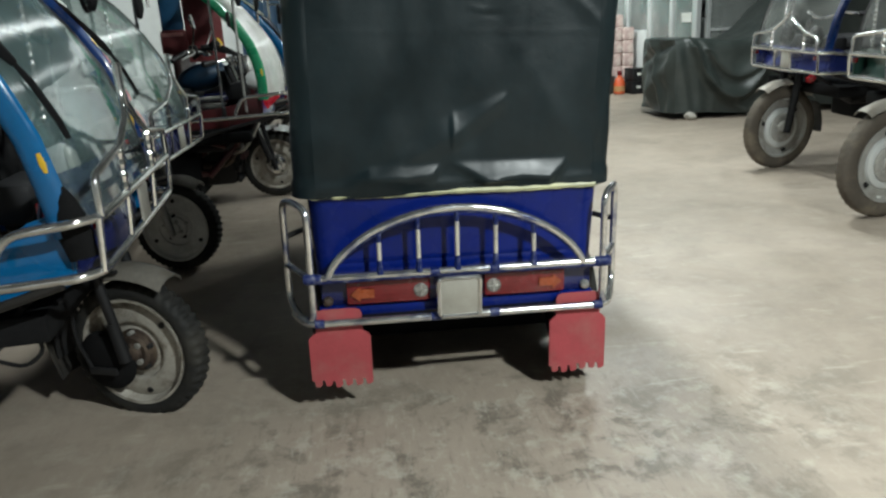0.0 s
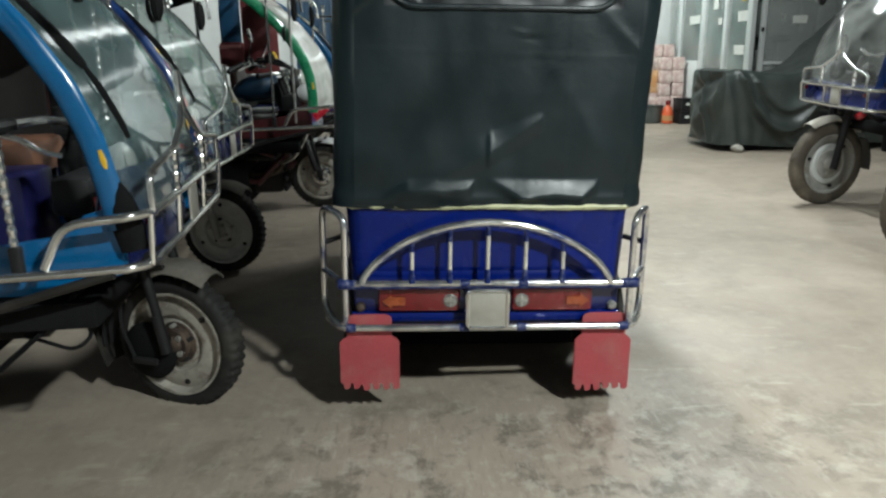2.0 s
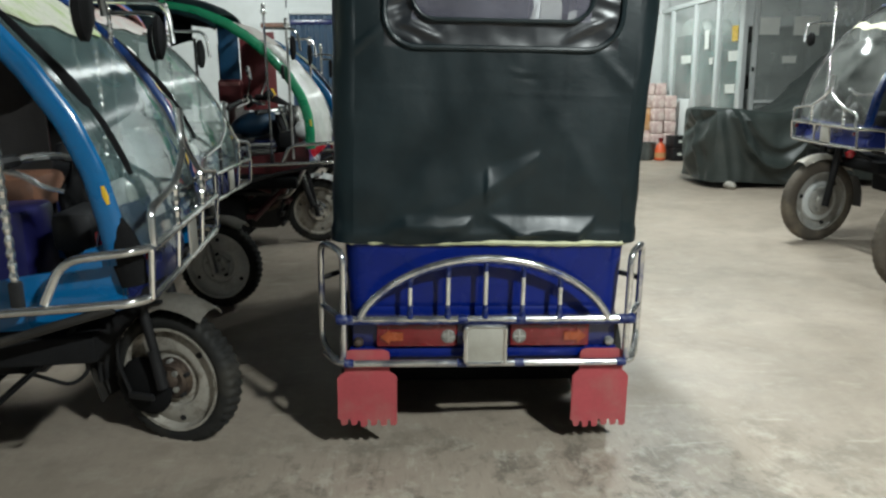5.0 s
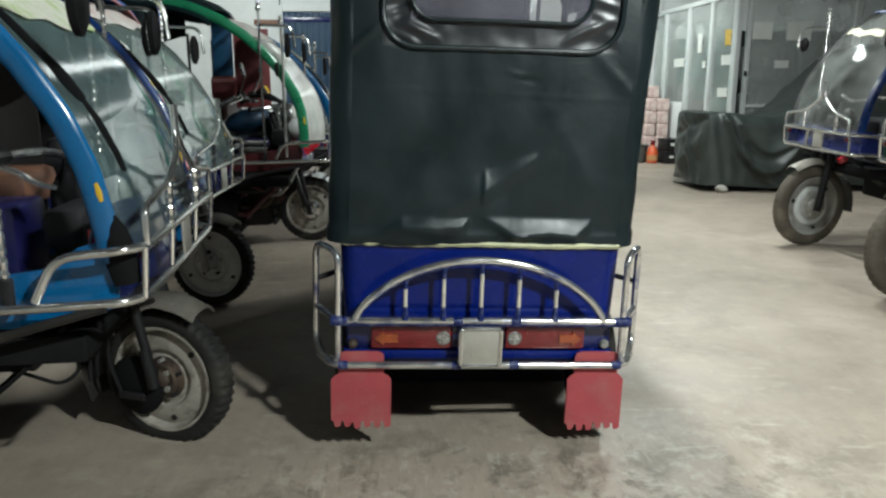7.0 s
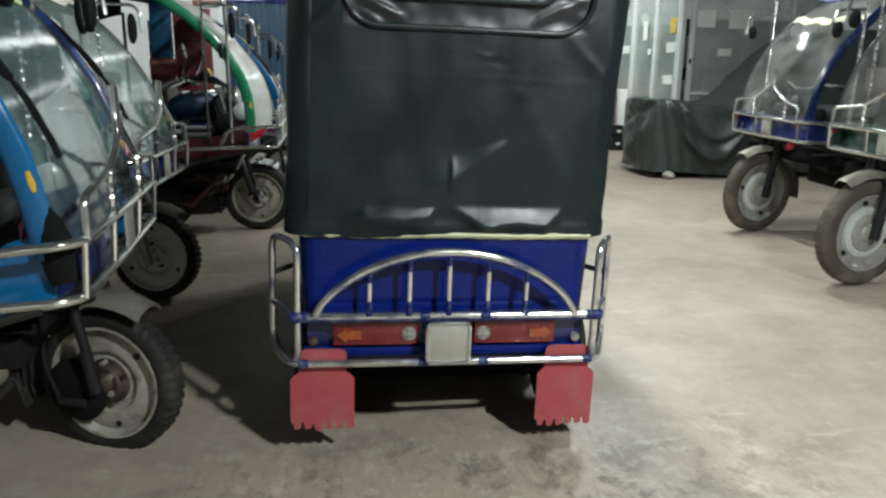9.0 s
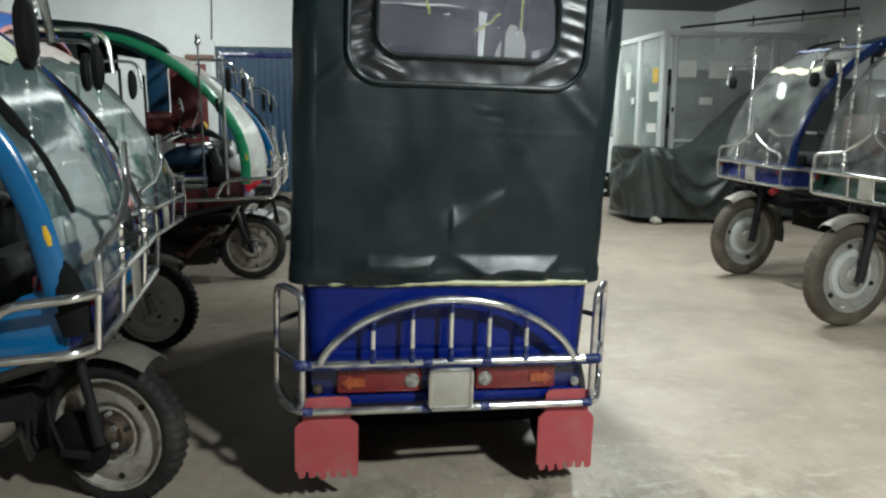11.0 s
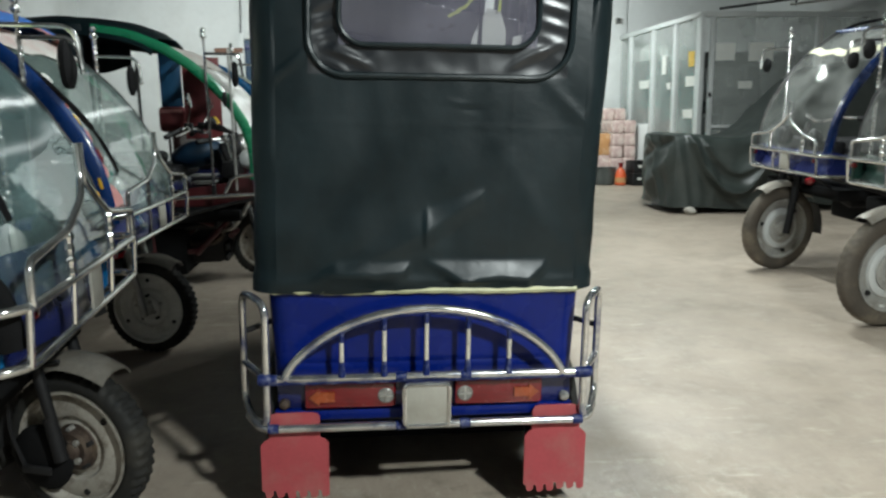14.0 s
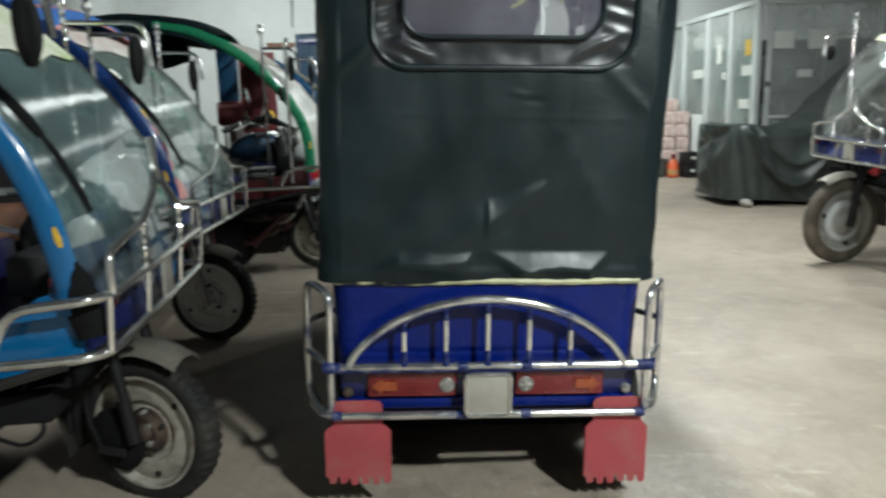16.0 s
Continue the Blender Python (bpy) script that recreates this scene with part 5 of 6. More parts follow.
for s in (-1, 1):
    part("grip", tube(NB(), [(-0.49, s * 0.28, 1.105), (-0.57, s * 0.385, 1.055)], 0.019, 8), M_PLASTIC, gr)
    part("brake_lever", tube(NB(), fillet([(-0.45, s * 0.24, 1.12), (-0.42, s * 0.3, 1.1), (-0.5, s * 0.38, 1.06)], 0.03, 4), 0.006, 6), M_STEEL, gr)
    part("switch_cluster", box(NB(), -0.48, -0.42, s * 0.22 - 0.025, s * 0.22 + 0.025, 1.09, 1.15, 0.012), M_PLASTIC, gr)
    part("shock", tube(NB(), [(-0.03, s * 0.11, 0.3), (-0.26, s * 0.09, 1.0)], 0.022, 10), M_DARK, gr)
    part("dial", lathe(NB(), [(0.001, -0.05), (0.035, -0.045), (0.042, 0.0), (0.04, 0.01), (0.001, 0.012)], 18, "Z", pose(-0.34, s * 0.055, 1.16, 0, -40, 0)), M_PLASTIC if s < 0 else M_REFLECT, gr)
hl = part("headlamp", lathe(NB(), [(0.03, -0.09), (0.075, -0.04), (0.085, 0.0), (0.08, 0.012), (0.001, 0.016)], 24, "Z", pose(-0.12, 0.0, 0.98, 0, 84, 0)), M_CHROME, gr, "round chrome headlamp")
part("headlamp_lens", lathe(NB(), [(0.074, 0.014), (0.05, 0.03), (0.001, 0.034)], 24, "Z", pose(-0.12, 0.0, 0.98, 0, 84, 0)), M_LAMP, hl)
for s in (-1, 1):
    part("fork_tube", tube(NB(), [(-0.03, s * 0.1, 0.3), (-0.24, s * 0.1, 1.06)], 0.017, 10), M_CHROME, gr, "chrome fork tube")
    part("bar_mirror_stalk", tube(NB(), fillet([(-0.45, s * 0.26, 1.12), (-0.42, s * 0.3, 1.2), (-0.4, s * 0.36, 1.27)], 0.03, 4), 0.006, 6), M_CHROME, gr)
    part("bar_mirror", lathe(NB(), [(0.001, -0.014), (0.045, -0.01), (0.05, 0.006), (0.001, 0.01)], 20, "Z", pose(-0.4, s * 0.38, 1.3, 0, 78, 0)), M_CHROME, gr)
    part("crash_bar", tube(NB(), fillet([(-0.1, s * 0.1, 0.74), (-0.02, s * 0.34, 0.66), (-0.16, s * 0.36, 0.42), (-0.36, s * 0.14, 0.36)], 0.08, 5), 0.013, 8), M_STEEL, gr, "bent steel crash bar")
part("horn_disc", lathe(NB(), [(0.001, -0.02), (0.045, -0.016), (0.05, 0.0), (0.02, 0.012), (0.001, 0.012)], 20, "Z", pose(-0.06, -0.16, 0.72, 0, 80, 0)), M_STEEL, gr, "small steel horn disc")
for k in range(7):
    y = -0.18 + 0.06 * k
    part("control_cable", tube(NB(), fillet([(-0.44, y * 1.2, 1.12), (-0.2 + 0.02 * k, y, 1.14 - 0.02 * k), (-0.16, y * 0.6, 0.9), (-0.34, y * 0.5, 0.66)], 0.09, 5), 0.006, 5), M_PLASTIC, gr)
part("leg_shield", sheet(NB(), lambda u, w: Vector((-0.16 - 0.14 * u + 0.05 * math.cos(w * 6.28), (w - 0.5) * 0.5, 0.5 + 0.46 * u)), 8, 12, 0.006), M_PLASTIC, gr, "black leg shield")
part("tool_box", box(NB(), -0.95, -0.7, -0.36, -0.14, 0.44, 0.72, 0.02), M_DARK, gr)
part("battery_box", box(NB(), -1.3, -1.0, -0.4, -0.1, 0.36, 0.62, 0.015), M_DARK, gr)
# Added black block for the clutter and shade under the tricycle.
part("underbody_block", box(NB(), -1.7, -0.5, -0.36, 0.36, 0.1, 0.42, 0.02), M_MATTE, gr)
part("aerial_rod", tube(NB(), [(-0.1, -0.52, 0.7), (-0.1, -0.52, 1.62)], 0.009, 6), M_STEEL, gr)
part("side_mirror", lathe(NB(), [(0.001, -0.015), (0.045, -0.012), (0.05, 0.006), (0.001, 0.012)], 20, "Z", pose(-0.14, -0.5, 1.3, 0, 90, 0)), M_PLASTIC, gr)
rickshaw(pose(-0.82, 5.35, 0, 0, 0, 0), M_SKY, M_NAVY, "pale blue battery rickshaw parked at the row's far end", roof_mat=M_CANVAS, arm_z=1.5, curtain=False, roof=False)
# right row
RIGHT = dict(wiper=False, band=0.76, band_top=0.81, sticker=M_PALE_STRIP, lens=M_DARK, curtain=False, lift=0.13, wheel_r=0.31, tyre=M_DUSTY, guard_x=0.09, drum=0.095, near=1, screen=M_SCREEN_CLEAR, fender=M_FENDER, gap=0.035, roof_back=0.32, ratio=0.71, tread=0.4, inset=0.05, mirror_h=1.15, rail_y=(-0.42, 0.5), peak_y=0.09, drop_z=0.015)
rickshaw(pose(2.92, 3.1, 0, -2, 0, 180), M_DEEP, M_NAVY, "dark blue battery rickshaw with chrome guard and dusty tyre", nose=0.035, steer=12, spin=25, **RIGHT)
rickshaw(pose(2.7, 1.62, 0, -1.5, 0, 180), M_TEAL, M_FOREST, "dark green battery rickshaw with a clean grey wheel disc", nose=0.065, steer=8, spin=80, apron_mat=M_FOREST, wide=0.018, **RIGHT)

# ---- the covered passenger rickshaw in the middle ----
R = thing("passenger_rickshaw", pose(-0.03, 0, 0, 0, 1.6, 0), "deep blue passenger rickshaw under a black leatherette hood", "rickshaw")
HW = 0.493
WX0, WX1, WZ0, WZ1 = -0.258, 0.276, 1.365, 1.585
OX0, OX1, OZ0, OZ1 = -0.338, 0.37, 1.285, 1.68


def flare(x, z):
    """The hood leans and widens a little towards its top."""
    return x + max(0.0, z - 0.8) * (0.028 + 0.01 * x / HW)



def rear_relief(x, z):
    """How far the hood's back stands out towards the rear, in metres."""
    f = 0.009 * noise.noise(Vector((x * 3, 0, z * 3))) + 0.0045 * noise.noise(Vector((x * 7, 3, z * 5)))
    g = lambda a, s: math.exp(-(a / s) ** 2)
    # turned-up hem: flat facets that tilt upwards, with sharp edges
    for top, edge in ((0.778, ((-0.335, 0.738), (-0.262, 0.742), (-0.15, 0.735), (-0.069, 0.745), (-0.045, 0.778))), (0.779, ((-0.01, 0.779), (0.095, 0.718), (0.2, 0.731), (0.29, 0.722), (0.335, 0.758), (0.345, 0.779)))):
        for (xa, za), (xb, zb) in zip(edge, edge[1:]):
            if xa <= x < xb:
                zl = za + (zb - za) * (x - xa) / (xb - xa)
                tp = top - (0.04 * max(0.0, (-0.262 - x) / 0.073) if x < -0.2 else 0.0)
                if z < tp:
                    full = 0.42 * max(0.0, tp - max(z, zl))
                    f += full * (max(0.0, 1 - (zl - z) / 0.03) if z < zl else 1)
    f += 0.006 * g(z - 0.712, 0.02)
    # creases in the middle
    f += 0.003 * g(x + 0.01 + 0.05 * (z - 0.95), 0.006) * max(0.0, min(1.0, (z - 0.8) / 0.03)) * max(0.0, min(1.0, (0.94 - z) / 0.03))
    # one long fold rising from the hem to the right, its face tilted upwards
    if -0.29 < x < 0.15:
        zt = 0.793 + 0.63 * (x + 0.22) if x < -0.01 else 0.925 + 0.366 * (x + 0.01)
        zl = 0.723 + 0.52 * (x + 0.27) if x < 0.0 else 0.863 + 0.7 * x
        if z < zt:
            full = (0.14 if x < -0.012 else 0.25) * (zt - max(z, zl)) * min(1.0, (x + 0.29) / 0.12)
            f += full * (max(0.0, 1 - (zl - z) / 0.05) if z < zl else 1)
    f += 0.003 * g((z - 0.93) + 1.4 * (x - 0.3), 0.05) * g(x - 0.3, 0.12)
    f += 0.002 * g((z - 1.2) + 1.1 * (x - 0.38), 0.03) * g(x - 0.36, 0.08)
    f += 0.003 * math.sin((x + 0.3 * z) * 34) * g(z - 0.86, 0.08) * g(x + 0.02, 0.3)
    f += 0.0025 * g((z - 1.16) + 0.9 * (x - 0.44), 0.016) * g(x - 0.42, 0.06) + 0.005 * g((z - 1.28) - 0.8 * (x + 0.42), 0.016) * g(x + 0.4, 0.07)
    # old fold lines of the sheet
    f += 0.0005 * (g(x - 0.245 + 0.02 * z, 0.005) + g(z - 1.155 + 0.02 * x, 0.006)) + 0.0018 * noise.noise(Vector((x * 13, 6, z * 9)))
    # snag below the window
    f += 0.0025 * g((z - 1.215) + 0.25 * (x - 0.07), 0.005) * g(x - 0.07, 0.03) - 0.0025 * g((z - 1.2) + 0.1 * (x - 0.1), 0.005) * g(x - 0.1, 0.03)
    f -= 0.018 * max(0.0, z - 1.1)
    # gathers round the window
    if OX0 < x < OX1 and OZ0 < z < OZ1 + 0.2:
        low = max(0.0, min(1.0, (WZ0 - z) / (WZ0 - OZ0)))
        side = max(0.0, min(1.0, max((WX0 - x) / (WX0 - OX0), (x - WX1) / (OX1 - WX1))))
        m = math.sin(max(low, side) * math.pi)
        jit = noise.noise(Vector((x * 5, z * 3, 4)))
        # flat pleats across the sides
        up = max(0.0, min(1.0, (z - WZ0 + 0.03) / 0.06))
        pleat = (z + 0.25 * (x - 0.02) * (1 if x > 0 else -1) + 0.012 * jit) / 0.043
        f += (0.0085 if x > 0 else 0.014) * math.sin(side * math.pi) * up * (1 - abs(math.sin(pleat * math.pi)) ** 0.8) * (0.6 + 0.8 * abs(noise.noise(Vector((x * 3, z * 9, 9)))))
        # soft gathers under the pane, long ones sweeping into the corners
        fan = x * 15 + 5 * (z - OZ0) * (x - 0.02) * 12 + 2.2 * jit
        f += 0.006 * math.sin(low * math.pi) * (1 - up * 0.7) * (1 - abs(math.sin(fan)) ** 0.8) * (0.3 + 1.2 * abs(noise.noise(Vector((x * 4, 3, 7)))))
        for xa, za, xb, zb, amp in ((OX0 + 0.02, 1.36, WX0 + 0.1, 1.3, 0.014), (OX1 - 0.02, 1.375, WX1 - 0.09, 1.305, 0.011), (OX0 + 0.03, 1.325, WX0 + 0.03, 1.292, 0.008)):
            k = min(1.0, max(0.0, (x - xa) / (xb - xa)))
            d = z - (za + (zb - za) * k ** 1.3)
            f += amp * math.sin(math.pi * k) * g(d, 0.014 if d > 0 else 0.009)
        f += 0.004 * m * noise.noise(Vector((x * 16, z * 9, 2)))
        f -= 0.004 * m
    return f


def inside_window(x, z, pad=0.0):
    r = 0.07
    dx = max(abs(x - (WX0 + WX1) / 2) - ((WX1 - WX0) / 2 - r + pad), 0)
    dz = max(abs(z - (WZ0 + WZ1) / 2) - ((WZ1 - WZ0) / 2 - r + pad), 0)
    return math.hypot(dx, dz) < r


HZ0, HZ1, CR = 0.688, 1.82, 0.07


def hood_back(u, v):
    x = (u - 0.5) * 2 * (HW - CR)
    z = HZ0 + v * (HZ1 - HZ0)
    return Vector((flare(x, z), 0.05 - rear_relief(x, z), z + (0.006 * math.sin(x * 9 + 1) if v < 0.02 else 0)))


bm = sheet(NB(), hood_back, 150, 170, None, lambda u, v: inside_window((u - 0.5) * 2 * (HW - CR), HZ0 + v * (HZ1 - HZ0)))
inner = [v for v in bm.verts if not v.is_boundary]
for _ in range(2):
    bmesh.ops.smooth_vert(bm, verts=inner, factor=0.5, use_axis_x=False, use_axis_y=True, use_axis_z=False)
for q in bm.faces:
    c = q.calc_center_median()
    q.material_index = 1 if OX0 < c.x - 0.012 < OX1 and OZ0 < c.z < OZ1 else 0
hd = part("hood_back", bm, [M_LEATHER, M_GLOSSY], R, "creased black leatherette rear curtain")


def hood_side(s):
    def fn(u, v):
        z = HZ0 + v * (HZ1 - HZ0)
        if u < 0.2:
            a = radians(90 * u / 0.2)
            x, y = HW - CR + CR * math.sin(a), 0.05 + CR - CR * math.cos(a)
        else:
            x, y = HW, 0.05 + CR + (u - 0.2) / 0.8 * 1.95
        f = 0.008 * noise.noise(Vector((y * 3, s * 4.0, z * 3))) + 0.006 * noise.noise(Vector((y * 9 + z * 4, s * 7.0, z * 5)))
        if v < 0.05:
            f += 0.006
        if u == 0:
            return Vector((flare(s * x, z), 0.05 - rear_relief(s * x, z), z + (0.006 * math.sin(s * x * 9 + 1) if v < 0.02 else 0)))
        return Vector((flare(s * (x + f), z), y - f * (1 - min(1, u / 0.2)), z))
    return fn


for s in (-1, 1):
    part("hood_side", sheet(NB(), hood_side(s), 60, 60), M_LEATHER, R)
part("hood_roof", sheet(NB(), lambda u, v: Vector((flare((u - 0.5) * 2 * HW, HZ1), 0.05 + v * 2.0, HZ1 - 0.004 + 0.05 * (1 - (2 * u - 1) ** 2))), 16, 16, 0.01), M_LEATHER, R)
# rolled piping round the window panel and the window
bm = NB()
pts = [Vector((flare(x, z), 0.05 - rear_relief(x, z) - 0.006, z)) for x, z in round_rect(OX0, OX1, OZ0, OZ1, 0.1, 8)]
tube(bm, fillet(pts, 0.03, 2, True), 0.009, 8, True)
part("panel_piping", bm, M_LEATHER, R, "rolled black piping")
bm = NB()
pts = [Vector((flare(x, z), 0.045, z)) for x, z in round_rect(WX0, WX1, WZ0, WZ1, 0.07, 10)]
tube(bm, pts, 0.007, 8, True)
part("window_piping", bm, M_LEATHER, R)
w = part("rear_window", sheet(NB(), lambda u, v: Vector((flare(WX0 + u * (WX1 - WX0), WZ0), 0.052 + 0.004 * math.sin(v * 7 + 3 * u) + 0.003 * math.sin(u * 13), WZ0 + v * (WZ1 - WZ0))), 20, 12), M_VINYL, R, "wavy clear vinyl rear window")
w.visible_shadow = False
# ribbons and three flat white shapes behind the window
for pts, r in (([(-0.115, 0.09, 1.66), (-0.115, 0.095, 1.6), (-0.095, 0.1, 1.55), (-0.085, 0.1, 1.49)], 0.006), ([(-0.115, 0.09, 1.63), (-0.085, 0.095, 1.62), (-0.08, 0.095, 1.605), (-0.11, 0.09, 1.6)], 0.006), ([(0.175, 0.09, 1.66), (0.172, 0.1, 1.6), (0.15, 0.1, 1.545)], 0.007), ([(0.19, 0.1, 1.63), (0.2, 0.1, 1.56), (0.196, 0.1, 1.465)], 0.006), ([(0.13, 0.1, 1.505), (0.09, 0.102, 1.47), (0.055, 0.1, 1.45)], 0.007)):
    pts = [Vector(p) for p in fillet(pts, 0.03, 4)]
    pts = [p.lerp(q, k / 4) for p, q in zip(pts, pts[1:]) for k in range(4)] + pts[-1:]
    pts = [p + Vector((0.006 * noise.noise(p * 60), 0, 0.004 * noise.noise(p * 55 + Vector((3, 0, 0))))) for p in pts]
    part("ribbon", tube(NB(), pts, [r * (0.55 + 0.5 * abs(noise.noise(p * 70))) for p in pts], 6, flat=0.35), M_RIBBON, R, "lime green ribbon behind the window")
part("white_shape", plate(NB(), [(0.15, 1.33), (0.215, 1.33), (0.218, 1.42), (0.2, 1.47), (0.165, 1.476), (0.152, 1.45)], 0.11, 0.114), M_PAPER, R, smooth=False)
part("white_patch", plate(NB(), [(0.235, 1.335), (0.32, 1.335), (0.325, 1.425), (0.29, 1.415), (0.238, 1.4)], 0.11, 0.114), M_PAPER, R, smooth=False)
part("white_sliver", plate(NB(), [(0.11, 1.33), (0.135, 1.33), (0.14, 1.43), (0.125, 1.4)], 0.11, 0.114), M_PAPER, R, smooth=False)
# inside of the cab
# Sheet added across the cab front so the window shows dark.
part("dark_backing", sheet(NB(), lambda u, v: Vector(((u - 0.5) * 0.9, 2.0 + 0.02 * math.sin(u * 21), 0.98 + 0.84 * v)), 24, 4, 0.004), M_LEATHER, R, "black sheet added to darken the view through the window")
part("cab_floor", box(NB(), -0.42, 0.42, 0.1, 2.2, 0.36, 0.4, 0.004), M_DARK, R)
part("bench_seat", box(NB(), -0.41, 0.41, 0.16, 0.6, 0.4, 0.8, 0.04), M_SEAT, R)
part("bench_back", box(NB(), -0.41, 0.41, 0.12, 0.2, 0.8, 1.28, 0.03), M_LEATHER, R)
for s in (-1, 1):
    for y in (1.0, 2.0):
        part("roof_post", tube(NB(), [(s * 0.46, y, 0.4), (s * 0.46, y, 1.82)], 0.015, 8), M_STEEL, R)

# tub
def tub_fn(u, v):
    """Rear and sides of the tub, rounded at the corners."""
    z = 0.325 + v * 0.375
    hw = 0.435 + 0.02 * v
    r = 0.05
    t = u * 4 - 2
    if t < -0.5 or t > 0.5:
        s = -1 if t < 0 else 1
        k = (abs(t) - 0.5) / 1.5
        if k < 0.12:
            a = radians(90 * k / 0.12)
            return Vector((s * (hw - r + r * math.sin(a)), 0.06 + r - r * math.cos(a), z))
        return Vector((s * hw, 0.06 + r + (k - 0.12) / 0.88 * 1.98, z))
    x = t * 2 * (hw - r)
    groove = -0.0035 * math.exp(-((z - 0.475) / 0.006) ** 2)
    return Vector((x, 0.06 - groove, z))


part("tub", sheet(NB(), tub_fn, 100, 60, 0.004), M_BLUE, R, "deep blue painted steel tub")
part("piping_strip", tube(NB(), [Vector(((k / 40 - 0.5) * 2 * 0.455, 0.052 + (0.03 if abs(k - 20) > 19 else 0), 0.688 + 0.0015 * math.sin(k * 0.35 + 1))) for k in range(41)], [0.0075 + 0.003 * k / 40 + 0.0012 * math.sin(k * 1.9) for k in range(41)], 6), M_YELLOW, R, "pale yellow piping")
for s in (-1, 1):
    part("piping_strip", tube(NB(), [(s * 0.458, 0.08, 0.69), (s * 0.468, 1.2, 0.69)], 0.009, 6), M_YELLOW, R, "pale yellow piping")
# Unseen panel closing the front, added to block lamp light through the cab.
part("front_blocker", box(NB(), -0.45, 0.45, 2.08, 2.12, 0.34, 1.0, 0.02), M_BLUE, R)
part("rear_beam", box(NB(), -0.44, 0.44, 0.035, 0.09, 0.31, 0.345, 0.008), M_BLUE, R)
part("lamp_panel", box(NB(), -0.43, 0.43, 0.045, 0.075, 0.345, 0.44, 0.006), M_NAVY, R)


def chrome(name, pts, r, closed=False, label="", mat=M_GUARD):
    return part(name, tube(NB(), pts, r, 10, closed), mat, R, label)


chrome("upper_guard_rail", [(-0.46, 0.0, 0.452), (0.46, 0.0, 0.452)], 0.0125, label="chrome guard rail")
chrome("lower_guard_rail", fillet([(-0.52, 0.1, 0.305), (-0.47, 0.0, 0.305), (0.47, 0.0, 0.305), (0.52, 0.1, 0.305)], 0.05), 0.0125, label="chrome guard rail")
arch = [Vector((-0.008 + 0.395 * math.cos(a), -0.004, 0.452 + 0.198 * math.sin(a) ** 1.35)) for a in (math.pi * k / 28 for k in range(29))]
chrome("guard_arch", arch, 0.012, label="chrome arch of the rear guard")
for k in range(-2, 3):
    x = -0.008 + k * 0.119
    top = 0.452 + 0.198 * max(0.0, 1 - ((x + 0.008) / 0.395) ** 2) ** 0.675
    chrome("guard_bar", [(x, -0.003, 0.452), (x, -0.003, top - 0.004)], 0.007, label="pale chrome upright bar", mat=M_BAR)
    part("weld_sleeve", tube(NB(), [(x, -0.003, 0.456), (x, -0.003, 0.47), (x, -0.003, 0.484), (x, -0.003, 0.5)], [0.0125, 0.0098, 0.0082, 0.0071], 10), M_SLEEVE, R)
    part("weld_sleeve", tube(NB(), [(x, -0.003, top - 0.042 - 0.006 * (k % 2)), (x, -0.003, top - 0.026), (x, -0.003, top - 0.012), (x, -0.003, top + 0.002)], [0.0071, 0.008, 0.0095, 0.0118], 10), M_SLEEVE, R)
# blue paint run under the arch; under the rail, painted-in reflection of the tub
part("blue_underside", tube(NB(), [p + Vector((0, 0.0005, -0.0075 + 0.0022 * noise.noise(p * 22))) for p in arch], 0.0095, 8), M_SLEEVE, R)
part("blue_underside", tube(NB(), [Vector((-0.45 + 0.9 * k / 60, 0.0, 0.4445 + 0.003 * noise.noise(Vector((k * 0.31, 2, 0))))) for k in range(61)], 0.0105, 8), M_SLEEVE, R)
for x in (-0.44, -0.08, 0.105, 0.44):
    for z in (0.305, 0.452):
        part("weld_sleeve", tube(NB(), [(x - 0.014, 0, z), (x - 0.004, 0, z), (x + 0.006, 0, z), (x + 0.016, 0, z)], [0.0127, 0.0145, 0.014, 0.0127], 10), M_SLEEVE, R)
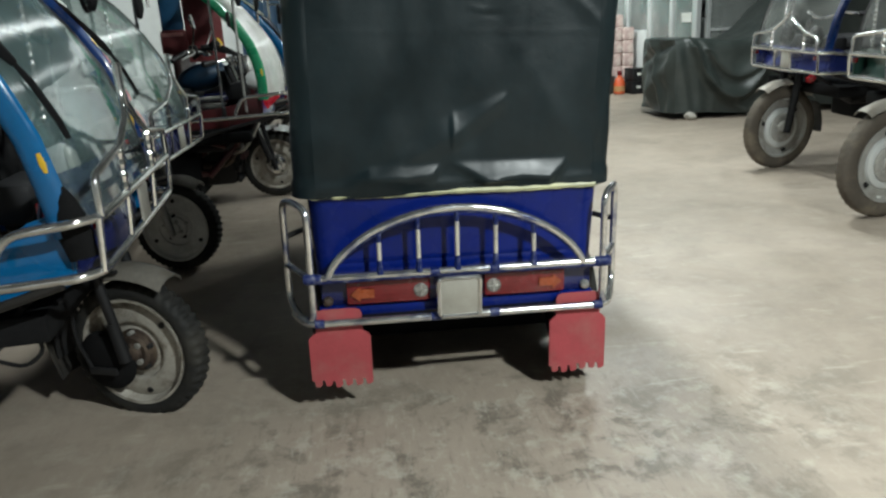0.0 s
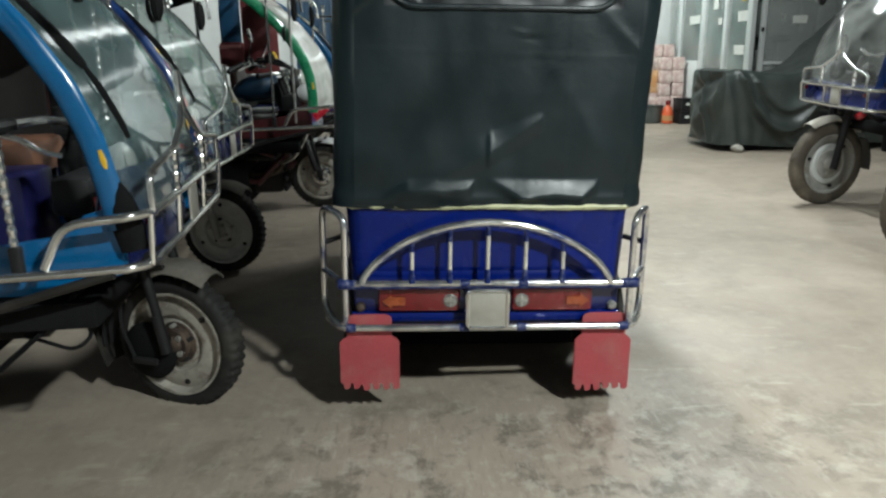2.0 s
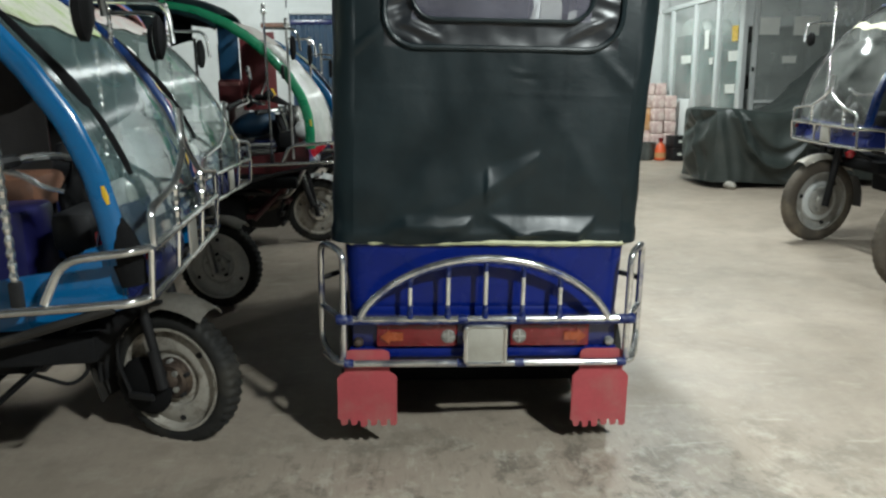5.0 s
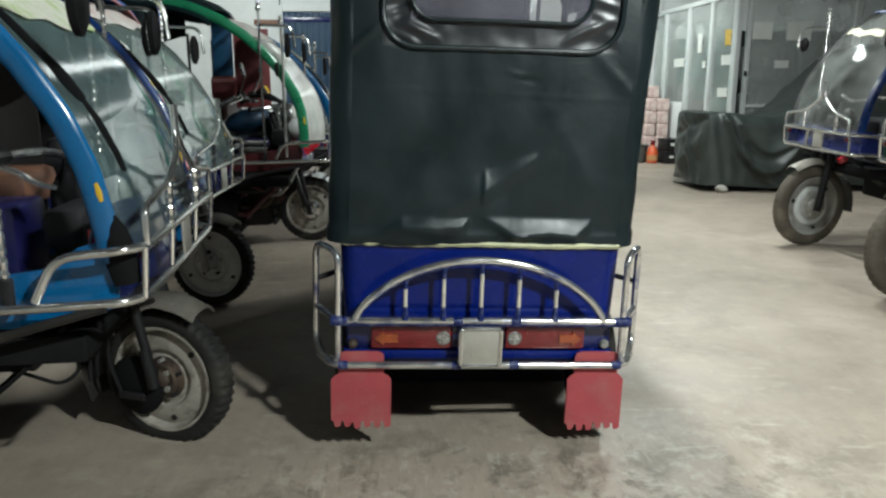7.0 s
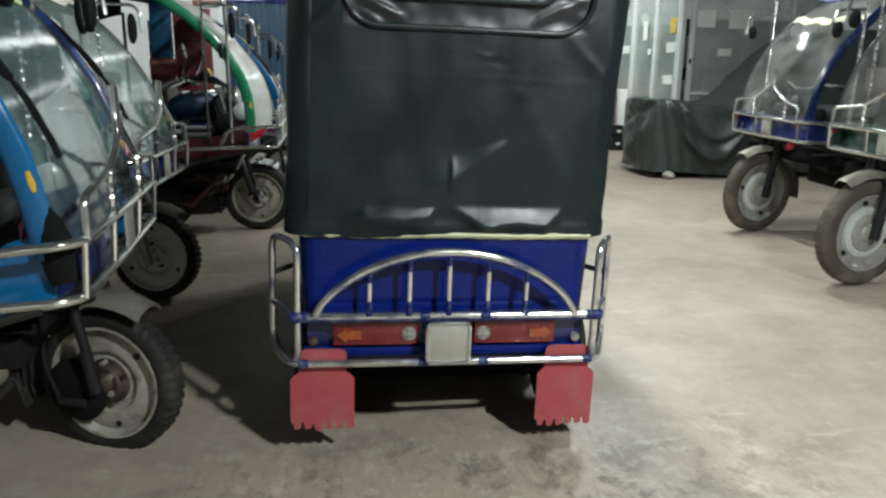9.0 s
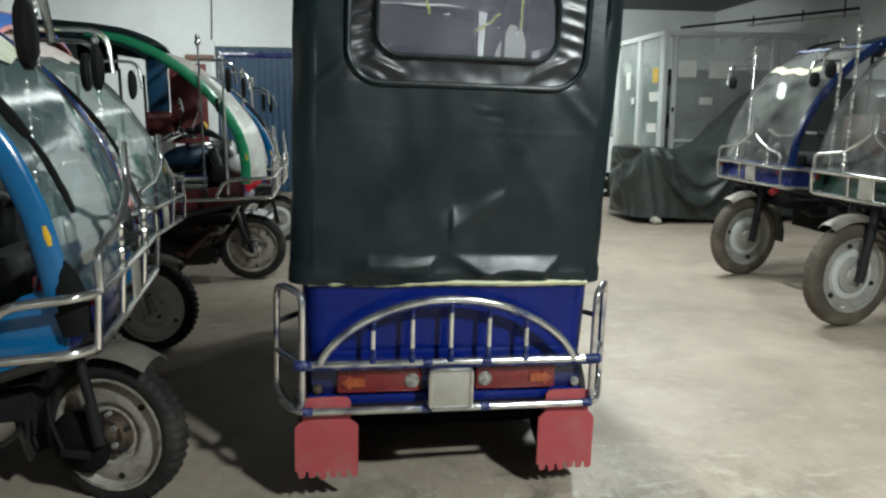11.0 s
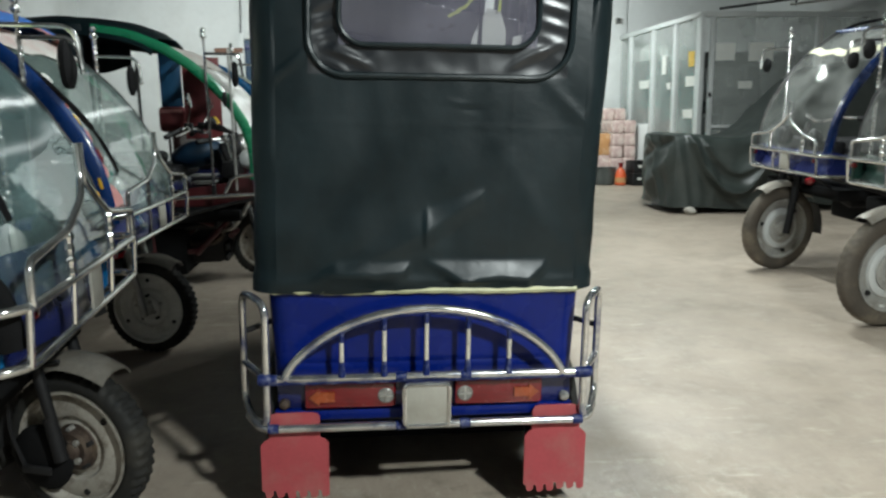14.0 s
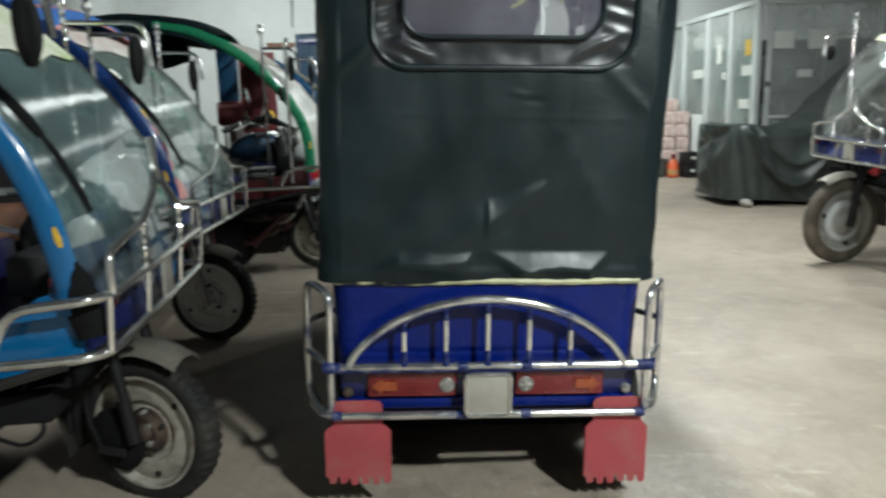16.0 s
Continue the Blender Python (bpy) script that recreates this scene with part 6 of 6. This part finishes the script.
for s in (-1, 1):
    loop = fillet([(s * 0.455, 0.005, 0.31), (s * 0.455, 0.005, 0.665), (s * 0.5, 0.06, 0.68), (s * 0.535, 0.14, 0.665), (s * 0.535, 0.14, 0.335), (s * 0.5, 0.06, 0.31)], 0.06, 5, True)
    chrome("corner_loop", loop, 0.011, True, "chrome corner guard loop")
    chrome("corner_stay", [(s * 0.455, 0.0, 0.452), (s * 0.535, 0.14, 0.46)], 0.011)
    chrome("corner_stay", [(s * 0.535, 0.14, 0.55), (s * 0.44, 0.3, 0.55)], 0.009, mat=M_DARK)
    # welds and ends painted blue
    part("guard_clamp", lathe(NB(), [(0.014, -0.018), (0.018, -0.01), (0.018, 0.01), (0.014, 0.018)], 12, "Y", pose(s * 0.46, 0.0, 0.452, 0, 0, 90)), M_SLEEVE, R)
    # tail lamps
    x0, x1 = (-0.352, -0.092) if s < 0 else (0.078, 0.338)
    tl = part("tail_lamp", box(NB(), x0, x1, 0.02, 0.05, 0.352, 0.432, 0.008), M_RED, R, "red tail lamp with ribbed lens")
    a0, a1 = (x0 + 0.012, x0 + 0.085) if s < 0 else (x1 - 0.085, x1 - 0.012)
    tip, neck, tail = (a0, a0 + 0.03, a1) if s < 0 else (a1, a1 - 0.03, a0)
    part("indicator", plate(NB(), [(tip, 0.389), (neck, 0.413), (neck, 0.403), (tail, 0.403), (tail, 0.375), (neck, 0.375), (neck, 0.365)][::-s], 0.012, 0.021), M_AMBER, tl, "amber arrow-shaped indicator lens", smooth=False)
    rx = x1 - 0.03 if s < 0 else x0 + 0.03
    part("reversing_lamp", lathe(NB(), [(0.023, 0.024), (0.023, 0.018), (0.019, 0.015), (0.017, 0.018), (0.001, 0.016)], 20, "Y", pose(rx, 0, 0.388)), M_LENS, tl, "round clear reversing lamp")
    bm = box(NB(), rx - 0.0015, rx + 0.0015, 0.0125, 0.016, 0.37, 0.406)
    box(bm, rx - 0.018, rx + 0.018, 0.0125, 0.016, 0.3865, 0.3895)
    part("lens_cross", bm, M_STEEL, tl)
    bm = NB()
    for k in range(5):
        box(bm, x0 + 0.01, x1 - 0.01, 0.0185, 0.022, 0.362 + k * 0.014, 0.366 + k * 0.014)
    part("lens_ribs", bm, M_RED, tl)
    sl = part("side_marker", lathe(NB(), [(0.019, 0.05), (0.019, 0.03), (0.014, 0.022), (0.001, 0.018)], 18, "Y", pose(s * 0.41, 0.008, 0.362) @ Matrix.Diagonal((0.85, 1, 0.85, 1))), M_RUST if s < 0 else M_LENS, R)
    # mud flap with a toothed lower edge
    cx, zt, zb, hw = (-0.382, 0.262, 0.085, 0.096) if s < 0 else (0.382, 0.262, 0.075, 0.093)
    random.seed(11 + s)
    out = [(cx - hw + 0.01, zt), (cx - 0.072, zt + 0.008), (cx - 0.072, 0.328), (cx - 0.066, 0.34), (cx - 0.05, 0.345), (cx + 0.05, 0.345), (cx + 0.066, 0.34), (cx + 0.072, 0.328), (cx + 0.072, zt + 0.008), (cx + hw - 0.01, zt), (cx + hw, zt - 0.012)]
    n = 6
    for k in range(n):
        u0 = cx + hw - 2 * hw * k / n
        u1 = cx + hw - 2 * hw * (k + 0.62) / n
        u2 = cx + hw - 2 * hw * (k + 0.8) / n
        dz = random.uniform(-0.006, 0.004)
        out += [(u0, zb + dz + 0.006), (u0 - 0.008, zb + dz), (u1, zb + dz), (u1 - 0.004, zb + dz + 0.02), (u2 - 0.006, zb + dz + 0.022)]
    out += [(cx - hw, zt - 0.012)]
    o = part("mud_flap", plate(NB(), out, 0.014, 0.02), M_FLAP, R, "dusty red rubber mud flap with a toothed edge", smooth=False)
    # Rims and hubs blackened to match the shade under the body.
    wheel(R, 0.235, pose(s * 0.425, 0.275, 0.237, 0, 0, 90), M_RUBBER, tread=0.0, name="rear_wheel", rim_mat=M_MATTE, style="groove", hub_mat=M_DARK)
part("axle", tube(NB(), [(-0.4, 0.275, 0.237), (0.4, 0.275, 0.237)], 0.03, 10), M_DARK, R)
# Added black block that keeps lamp light from under the body.
part("underbody_block", box(NB(), -0.44, 0.44, 0.515, 1.9, 0.03, 0.288, 0.01), M_MATTE, R)
part("underframe", box(NB(), -0.4, 0.4, 0.1, 2.2, 0.29, 0.34, 0.01), M_DARK, R)
wheel(R, 0.235, pose(0, 2.35, 0.235, 0, 0, 90), M_RUBBER, tread=0.0)
part("fork", tube(NB(), [(0, 2.35, 0.24), (0.0, 2.3, 0.8), (0, 2.1, 1.0)], 0.03, 8), M_DARK, R)
# blank plate
pf = part("plate_holder", tube(NB(), [Vector((x, -0.022, z)) for x, z in round_rect(-0.07, 0.056, 0.312, 0.434, 0.014, 4)], 0.008, 8, True), M_CHROME, R, "chrome frame of the blank plate")
part("blank_plate", box(NB(), -0.066, 0.052, -0.026, -0.014, 0.316, 0.43, 0.004), M_PLATE, R, "blank grey square plate")
